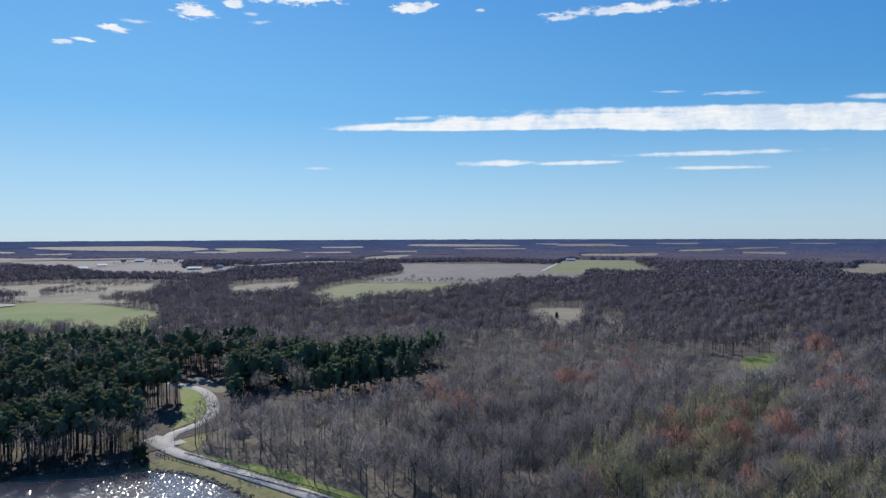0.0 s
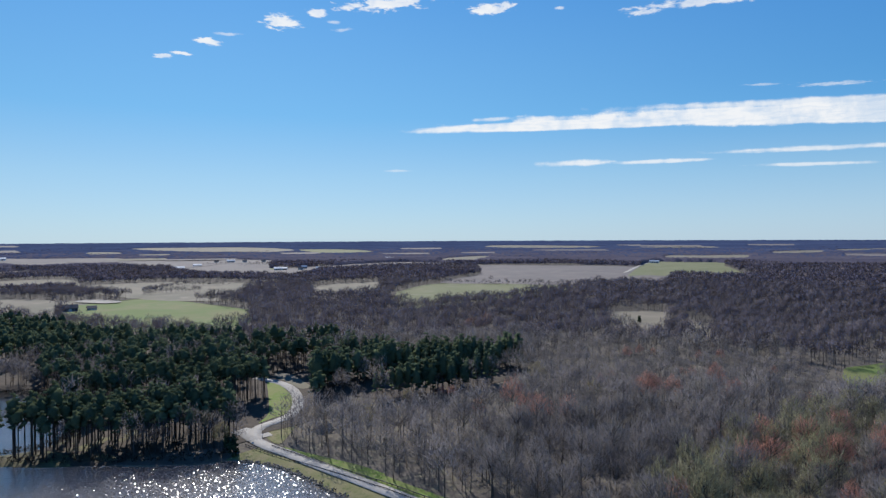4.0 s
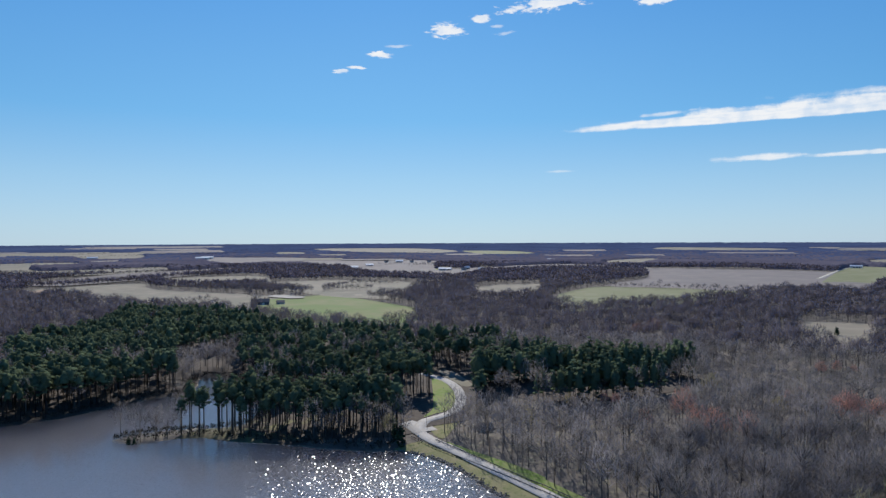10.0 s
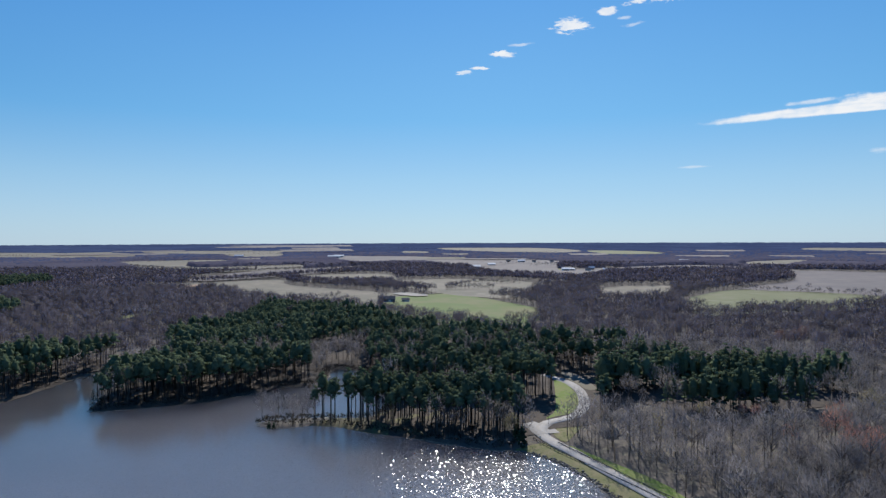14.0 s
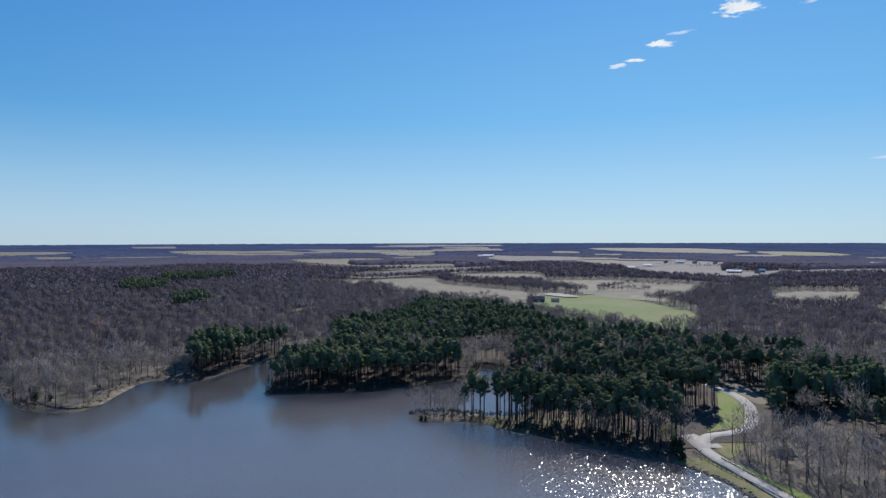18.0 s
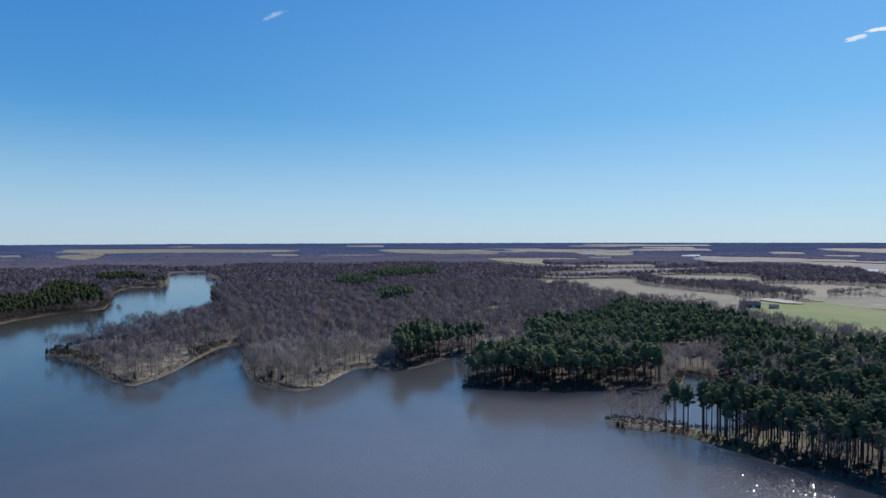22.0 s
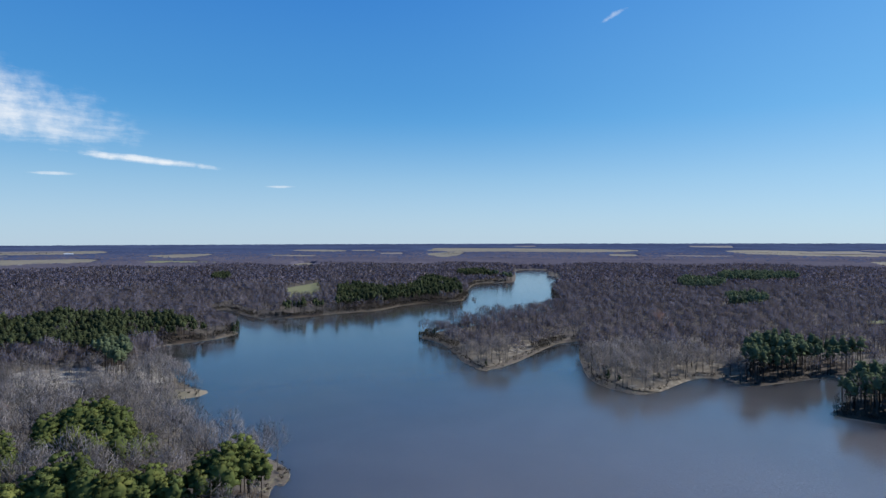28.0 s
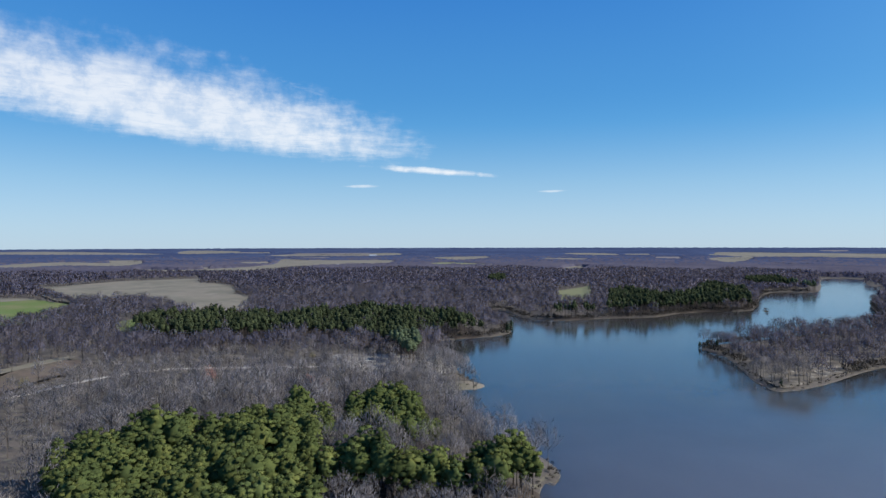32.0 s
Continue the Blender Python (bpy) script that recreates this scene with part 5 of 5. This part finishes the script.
for mask, name, mat, label, cat in (
    (red, "red_maple", TWIG_RED, "maple tree with rusty red spring buds", "tree"),
    (olive, "budding_tree", TWIG_OLIVE, "hardwood tree with fresh olive-green buds", "tree"),
    (gold, "willow_tree", TWIG_GOLD, "small tree with yellow spring catkins", "tree"),
):
    k = np.where(mask)[0]
    k = k[np.argsort(np.hypot(*(near_bare[k] - DAM_HEAD).T))]
    tree_things(name, SHAPE_BARE[:4], near_bare[k[:240]], near_bare_z[k[:240]], size[k[:240]], rnd, BARK, mat, label, cat, name.replace("_", " ") + "s in the woods")
    tris += planted(name + "_woods", SHAPE_BARE_B, near_bare[k[240:]], near_bare_z[k[240:]], size[k[240:]], rnd, BARK, mat, label + "s in a wood", "woods")
size = rnd.uniform(0.68, 1.15, len(mid_bare)) * (0.78 + 0.45 * patchy(mid_bare, 70, 0.6))
red = red_here(mid_bare)
out_to = np.hypot(mid_bare[:, 0], mid_bare[:, 1]) + rnd.uniform(-25, 25, len(mid_bare))
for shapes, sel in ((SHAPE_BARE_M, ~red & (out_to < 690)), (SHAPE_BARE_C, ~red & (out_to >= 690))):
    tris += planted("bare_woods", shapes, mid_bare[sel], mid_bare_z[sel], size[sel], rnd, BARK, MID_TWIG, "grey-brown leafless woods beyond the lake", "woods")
tris += planted("red_maple_woods", SHAPE_BARE_M, mid_bare[red], mid_bare_z[red], size[red], rnd, BARK, MID_RED, "reddish budding maples among bare woods", "woods")

# thinning rows run through the plantation
along = near_pine @ np.array((-math.sin(radians(33)), math.cos(radians(33)))) + 9.0 * np.sin((near_pine @ np.array((0.84, 0.54))) * 0.035)
inland = np.degrees(np.arctan2(-near_pine[:, 0], near_pine[:, 1])) < 41
keep = (patchy(near_pine, 38, 2.9) > 0.10) & ~(inland & (along > 293) & (along < 322)) & ~(inland & (along > 346) & (along < 372)) & ((along < 385) | (rnd.uniform(0, 1, len(near_pine)) < 0.42))
near_shore = inside(PINES[0], near_pine) | inside(PINES[1], near_pine) | inside(PINES[2], near_pine) | inside(PINES[-1], near_pine)
keep = np.where(near_shore, rnd.uniform(0, 1, len(near_pine)) < 0.68, keep | (inside(PINES[3], near_pine) & (along < 294)))
near_pine, near_pine_z = near_pine[keep], near_pine_z[keep]
size = rnd.uniform(0.76, 1.10, len(near_pine)) * (0.80 + 0.40 * patchy(near_pine, 55, 4.1))
stand = inside(PINES[0], near_pine) | inside(PINES[1], near_pine) | inside(PINES[2], near_pine) | inside(PINES[-1], near_pine)
idx = np.where(stand)[0]
tree_things("pine_tree", SHAPE_PINE_NEAR, near_pine[idx[:300]], near_pine_z[idx[:300]], size[idx[:300]], rnd, PINE_BARK, NEEDLES_OLIVE, "full-crowned green pine on the near shore", "tree", "pines on the near shore")
spit = inside(PINES[3], near_pine) & ~stand
idx = np.where(spit)[0]
tree_things("tall_pine_tree", SHAPE_PINE, near_pine[idx[:300]], near_pine_z[idx[:300]], size[idx[:300]], rnd, PINE_BARK, NEEDLES, "tall pine with a bare trunk on the lake spit", "tree", "tall pines on the spit")
late = np.where(stand)[0][300:]
tris += planted("pine_woods", SHAPE_PINE_NEAR, near_pine[late], near_pine_z[late], size[late], rnd, PINE_BARK, NEEDLES_OLIVE, "green pines behind the near shore", "woods")
rest = ~stand & ~spit
deep = rest & (near_pine[:, 0] > -118) & (near_pine[:, 1] > 285)
rest &= ~deep
tris += planted("pine_woods", SHAPE_PINE_B, near_pine[rest], near_pine_z[rest], size[rest], rnd, PINE_BARK, NEEDLES, "dense dark green pine plantation above the shore", "woods")
tris += planted("pine_woods", SHAPE_PINE_LOW, near_pine[deep], near_pine_z[deep], size[deep], rnd, PINE_BARK, NEEDLES, "dense pine stand with boughs down to the ground", "woods")
size = rnd.uniform(0.76, 1.10, len(mid_pine)) * (0.80 + 0.40 * patchy(mid_pine, 60, 4.1))
west = mid_pine[:, 1] < -20
for sel, mat in ((west, NEEDLES_DARK), (~west, NEEDLES)):
    tris += planted("pine_woods", SHAPE_PINE_C, mid_pine[sel], mid_pine_z[sel], size[sel], rnd, PINE_BARK, mat, "dark green pine stand on the far shore", "woods")

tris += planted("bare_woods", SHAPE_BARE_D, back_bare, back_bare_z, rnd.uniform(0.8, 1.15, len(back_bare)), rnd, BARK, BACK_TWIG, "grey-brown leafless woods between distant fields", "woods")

draped("sand_bar", rounded([(-338, -166), (-326, -163), (-312, -172), (-300, -180), (-312, -190), (-330, -182)], 4), STRAW, 0.25, 2.0, "tan sand bar with dry grass at the lake's edge", "sand bar")

# scrub along the water's edge, tall and dense on the pine banks
SHAPE_SCRUB = [domed(bare_tree(140 + k, 3.0, 0, 20, 1.1, 0.34, 2, 0.45), 0.4) for k in range(4)]
for near, far, gap, deep in ((120, 480, 2.2, 5.0), (480, 1250, 3.2, 8.0)):
    scrub = jittered(near, far, gap)
    d = shore_distance(scrub)
    sel = (d > 0.1) & (d < deep) & ~inside(OPEN_GROUND, scrub)
    scrub, d = scrub[sel], d[sel]
    thick = (scrub[:, 0] < -95) & (scrub[:, 0] > -330) & (scrub[:, 1] > 150)
    sel = thick | (rnd.uniform(0, 1, len(scrub)) < (0.45 if near < 400 else 0.8))
    scrub, d, thick = scrub[sel], d[sel], thick[sel]
    big = rnd.uniform(0.4, 0.9, len(scrub)) * np.where(thick, 1.35, 1.0) * (1.0 if near < 400 else 2.5)
    tris += planted("shore_scrub", SHAPE_SCRUB, scrub, land(scrub, d), big, rnd, BARK, SCRUB, "dark brown scrub along the lake bank", "shrubs")

# a pale mud bank along the waterline, and stones along the dam
rim_line = np.vstack([LAKE, LAKE[:1]])
v, f = ribbon(rim_line, 0.15 + 2.4 * patchy(rim_line, 60, 1.4) ** 4, 0.10)
tagged(new("shore_bank", array_mesh("shore_bank", v, f[:, ::-1], [MUD_BANK])), "pale trodden mud bank along the waterline", "bank", kind="structure")
edge = rounded([(20, 150), (-20, 172)] + DAM_SHORE, 10, closed=False)
seg = np.concatenate([[0], np.cumsum(np.linalg.norm(np.diff(edge, axis=0), axis=1))])
at = rnd.uniform(0, seg[-1], 900)
spot = np.column_stack([np.interp(at, seg, edge[:, 0]), np.interp(at, seg, edge[:, 1])]) + rnd.normal(0, 0.55, (900, 2))
octa = np.array([(1, 0, 0), (0, 1, 0), (-1, 0, 0), (0, -1, 0), (0, 0, 0.8), (0, 0, -0.6)], float)
octf = np.array([(0, 1, 4), (1, 2, 4), (2, 3, 4), (3, 0, 4), (1, 0, 5), (2, 1, 5), (3, 2, 5), (0, 3, 5)])
block = octa[None] * rnd.uniform(0.2, 0.6, (900, 1, 1)) * rnd.uniform(0.7, 1.3, (900, 6, 1))
block += np.column_stack([spot, np.maximum(land(spot), 0.0) + 0.12])[:, None, :]
stones = new("shore_stones", array_mesh("shore_stones", block.reshape(-1, 3), (octf[None] + 6 * np.arange(900)[:, None, None]).reshape(-1, 3), [RIPRAP]))
tagged(stones, "grey broken stones along the foot of the dam", "stones", kind="stuff")

# rows of trees along the field edges
row_pts = []
for plan, gap in HEDGES:
    line = rounded(plan, 6, closed=False)
    seg = np.concatenate([[0], np.cumsum(np.linalg.norm(np.diff(line, axis=0), axis=1))])
    s = np.arange(0, seg[-1], gap * 0.32)
    row_pts.append(np.column_stack([np.interp(s, seg, line[:, 0]), np.interp(s, seg, line[:, 1])]) + rnd.normal(0, 2.0, (len(s), 2)))
for k in range(90):
    bearing, out_to, slant = radians(rnd.uniform(-40, 160)), rnd.uniform(1700, 3900), rnd.normal(0, 0.25)
    s = np.arange(-rnd.uniform(40, 150), rnd.uniform(40, 150), 6.5)
    middle = np.array((-math.sin(bearing), math.cos(bearing))) * out_to
    run = np.array((math.cos(bearing + slant), math.sin(bearing + slant)))
    row = middle + s[:, None] * run + rnd.normal(0, 2.0, (len(s), 2))
    row_pts.append(row[shore_distance(row) > 10])
row_pts = np.vstack(row_pts)
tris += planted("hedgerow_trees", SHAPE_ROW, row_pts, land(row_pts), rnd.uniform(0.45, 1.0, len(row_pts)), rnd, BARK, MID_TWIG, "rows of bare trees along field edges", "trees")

# far woods: one uneven canopy with open fields left out
fb = np.radians(np.arange(-46, 166, 0.2))
fr = 1700.0 * 1.0085 ** np.arange(0, 140)
fr = np.concatenate([fr[fr < 4900], [4935.0]])
BB, RR = np.meshgrid(fb, fr, indexing="ij")
RR = RR * (1 + rnd.uniform(-0.003, 0.003, RR.shape))
p = np.stack([-np.sin(BB) * RR, np.cos(BB) * RR], -1).reshape(-1, 2)
d = shore_distance(p)
wooded = (d > 6) & ~in_pines(p) & (np.hypot(p[:, 0], p[:, 1]) > 1710 + 260 * patchy(p, 420, 2.2))
for outline in FIELDS:
    wooded &= ~inside(outline, p)
base = land(p, d)
crown = rnd.uniform(10.0, 15.5, len(p)) * np.where(np.hypot(p[:, 0], p[:, 1]) > 2150, 0.45, 0.8)
nb, nr = len(fb), len(fr)
top = np.where(wooded, base + crown, base - 2.0)
i, j = np.meshgrid(np.arange(nb - 1), np.arange(nr - 1), indexing="ij")
q = np.stack([i * nr + j, (i + 1) * nr + j, (i + 1) * nr + j + 1, i * nr + j + 1], -1).reshape(-1, 4)
q = q[wooded[q].any(1)]
# quads from about 2850 m out take the bluer haze colour
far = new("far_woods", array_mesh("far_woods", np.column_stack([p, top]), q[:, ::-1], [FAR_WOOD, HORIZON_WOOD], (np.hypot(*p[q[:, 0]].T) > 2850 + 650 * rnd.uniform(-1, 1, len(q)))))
tagged(far, "far woods tinted purple-grey and haze blue, stretching to the horizon", "woods", kind="stuff")
print("joined tree triangles", tris, "far", 2 * len(q), "near bare", len(near_bare), "mid", len(mid_bare), "pines", len(near_pine), len(mid_pine), "olive", olive.sum())

# ---------------------------------------------------------------- farms, houses and camp buildings


def prism(bm, length, width, low, high, over):
    """A gabled roof with thickness."""
    x, y = length / 2 + over, width / 2 + over
    drop = (high - low) * over / (width / 2)
    rows = []
    for h in (0.0, -0.22):
        rows.append([bm.verts.new((sx * x, sy, sz + h)) for sx in (-1, 1) for sy, sz in ((-y, low - drop), (0, high), (y, low - drop))])
    a, b = rows
    for p, q, r, s in ((0, 3, 4, 1), (1, 4, 5, 2)):
        bm.faces.new((a[p], a[q], a[r], a[s]))
        bm.faces.new((b[s], b[r], b[q], b[p]))
    for p, q in ((0, 1), (1, 2), (5, 4), (4, 3), (3, 0), (2, 5)):
        bm.faces.new((a[p], a[q], b[q], b[p]))


def building(name, at, length, width, eaves, ridge, turn, wall_mat, roof_mat, windows, doors, label, category, chimney=False):
    """A gabled building: walls with gables, roof, windows and doors as parts."""
    root = new(name)
    tagged(root, label, category)
    root.matrix_basis = pose(at[0], at[1], float(land(np.array([at], float))[0]) - 0.1, 0, 0, turn)
    bm = bmesh.new()
    x, y = length / 2, width / 2
    foot = [bm.verts.new(p) for p in ((-x, -y, 0), (x, -y, 0), (x, y, 0), (-x, y, 0))]
    top = [bm.verts.new(p) for p in ((-x, -y, eaves), (x, -y, eaves), (x, y, eaves), (-x, y, eaves))]
    g0, g1 = bm.verts.new((-x, 0, ridge - 0.25)), bm.verts.new((x, 0, ridge - 0.25))
    bm.faces.new((foot[0], foot[1], top[1], top[0]))
    bm.faces.new((foot[2], foot[3], top[3], top[2]))
    bm.faces.new((foot[1], foot[2], top[2], g1, top[1]))
    bm.faces.new((foot[3], foot[0], top[0], g0, top[3]))
    part("wall", bm_mesh("wall", bm, wall_mat), root)
    bm = bmesh.new()
    prism(bm, length, width, eaves, ridge, 0.5)
    roof = part("roof", bm_mesh("roof", bm, roof_mat), root)
    if chimney:
        bm = bmesh.new()
        box(bm, (0.8, 0.8, 2.0), (x * 0.4, 0, ridge + 0.4), 0, 0.05)
        part("chimney", bm_mesh("chimney", bm, RED_ROOF), roof)
    for side in (-1, 1):
        for k in range(windows):
            at_x = (k + 0.5) / windows * length - x
            bm = bmesh.new()
            box(bm, (min(1.6, length / windows * 0.5), 0.10, min(1.3, eaves * 0.4)), (at_x, side * (y + 0.03), eaves * 0.58))
            part("window", bm_mesh("window", bm, GLASS_DARK), root)
    for k in range(doors):
        at_x = (k + 0.5) / doors * length * 0.7 - x * 0.7
        bm = bmesh.new()
        box(bm, (min(3.2, eaves * 0.8), 0.12, eaves * 0.72), (at_x + 1.3, -(y + 0.04), eaves * 0.36))
        part("door", bm_mesh("door", bm, DARK_ROOF if wall_mat is WHITE_WALL else WHITE_WALL), root)
    return root


FARM_BARN = "long white farm barn with a pale metal roof"
FARM_SHED = "white metal farm shed standing at a field edge"
FARM_HOUSE = "white farmhouse with a dark shingle roof"
# place, length, width, eaves, ridge, turn
for at, size, turn in (
    ((-849, 1449), (42, 16, 6.0, 10), 30), ((-870, 1475), (18, 12, 5, 8), 20), ((-905, 1640), (36, 14, 5, 8.5), 38), ((-590, 1448), (30, 14, 5.5, 9), 20),
    ((-578, 1462), (20, 12, 5, 8), 10), ((-553, 1530), (22, 12, 6, 9.5), 25), ((-505, 1502), (24, 11, 5, 8), 15), ((-448, 2100), (60, 18, 7, 11), 12),
    ((-1777, 1908), (70, 20, 8, 12), 43), ((-2150, 1700), (60, 20, 8, 12), 52), ((-1752, 1854), (80, 20, 8, 12), 43), ((-924, 1882), (40, 15, 6, 10), 26),
    ((428, 1250), (26, 10, 4.5, 7), -18), ((390, 1890), (44, 14, 6, 9), -12), ((-1654, -1396), (34, 14, 6, 10), 130), ((-2621, -1962), (60, 18, 8, 12), 127),
):
    building("barn", at, size[0] * 0.62, size[1] * 0.8, *size[2:], turn, WHITE_WALL, METAL_ROOF, 0, 3, FARM_BARN if size[0] > 30 else FARM_SHED, "barn")
for at, turn in (((-928, 1485), 30), ((-963, 1862), 30), ((-886, 1900), 20), ((-488, 1490), 10), ((-835, 1930), 25), ((340, 1900), -10), ((-1600, -1420), 120), ((-540, 1470), 15)):
    building("farmhouse", at, 13, 9, 5.4, 8.4, turn, WHITE_WALL, DARK_ROOF, 4, 1, FARM_HOUSE, "house", True)
building("lake_house", (-491, 618), 17, 10, 4.6, 8.0, 42, BLUE_WALL, DARK_ROOF, 5, 1, "dark blue-grey house at the pasture's edge", "house", True)
building("garage", (-474, 632), 9, 8, 3.2, 5.4, 42, GREY_WALL, DARK_ROOF, 0, 2, "small grey garage beside the house", "garage")
building("camp_lodge", (-648, 378), 26, 9, 3.6, 6.0, 62, CREAM_WALL, METAL_ROOF, 7, 1, "low cream camp lodge among bare trees", "building")
building("camp_cabin", (-668, 352), 10, 7, 3.0, 5.2, 70, WHITE_WALL, METAL_ROOF, 3, 1, "small white camp cabin among bare trees", "cabin")

# ---------------------------------------------------------------- lake details
CEDAR_SHAPES = [pine_tree(160 + k, 8.0, 15, 20, 0.95, 0.8, 0.36, 4, low=0.12, plump=0.19) for k in range(3)]
cedar_pts = np.array(CEDAR_PLAN, float)
tree_things("cedar_tree", CEDAR_SHAPES, cedar_pts[:, :2], land(cedar_pts[:, :2]), cedar_pts[:, 2] / 8.0, rnd, PINE_BARK, CEDAR, "dark green bushy cedar on the lake shore", "tree", "cedars on the shore")
SNAG_SHAPES = [domed(bare_tree(180 + k, 11.0, 7, 14, 1.5, 0.09, 5, 0.16), 0.2) for k in range(4)]
snag_pts = np.array(SNAG_PLAN, float)
tree_things("dead_tree", SNAG_SHAPES, snag_pts, land(snag_pts), rnd.uniform(0.7, 1.1, len(snag_pts)), rnd, BARK, TWIG, "thin dead tree standing at the water's edge", "tree", "dead trees at the water's edge")

for place, long in (((-873, -42), 9.0),):
    root = new("boat_dock")
    tagged(root, "small dark floating dock with a shelter", "dock")
    root.matrix_basis = pose(place[0], place[1], 0.0, 0, 0, 20)
    bm = bmesh.new()
    box(bm, (long, 4.0, 0.4), (0, 0, 0.35), 0, 0.05)
    part("deck", bm_mesh("deck", bm, POST_WOOD), root)
    for sx in (-1, 1):
        for sy in (-1, 1):
            bm = bmesh.new()
            box(bm, (0.25, 0.25, 3.6), (sx * long * 0.35, sy * 1.6, 1.3), 0, 0.03)
            part("post", bm_mesh("post", bm, POST_WOOD), root)
    bm = bmesh.new()
    prism(bm, long * 0.75, 4.2, 2.9, 3.9, 0.3)
    part("roof", bm_mesh("roof", bm, DARK_ROOF), root)

# road sign by the pull-off
root = new("road_sign")
tagged(root, "small square road sign on a thin post", "sign")
root.matrix_basis = pose(SIGN_PLAN[0], SIGN_PLAN[1], float(land(np.array([SIGN_PLAN], float))[0]), 0, 0, 10)
bm = bmesh.new()
box(bm, (0.1, 0.1, 2.6), (0, 0, 1.2), 0, 0.02)
part("post", bm_mesh("post", bm, POST_WOOD), root)
bm = bmesh.new()
box(bm, (0.7, 0.05, 0.7), (0, -0.08, 2.2), 0, 0.02)
part("panel", bm_mesh("panel", bm, WHITE_WALL), root)
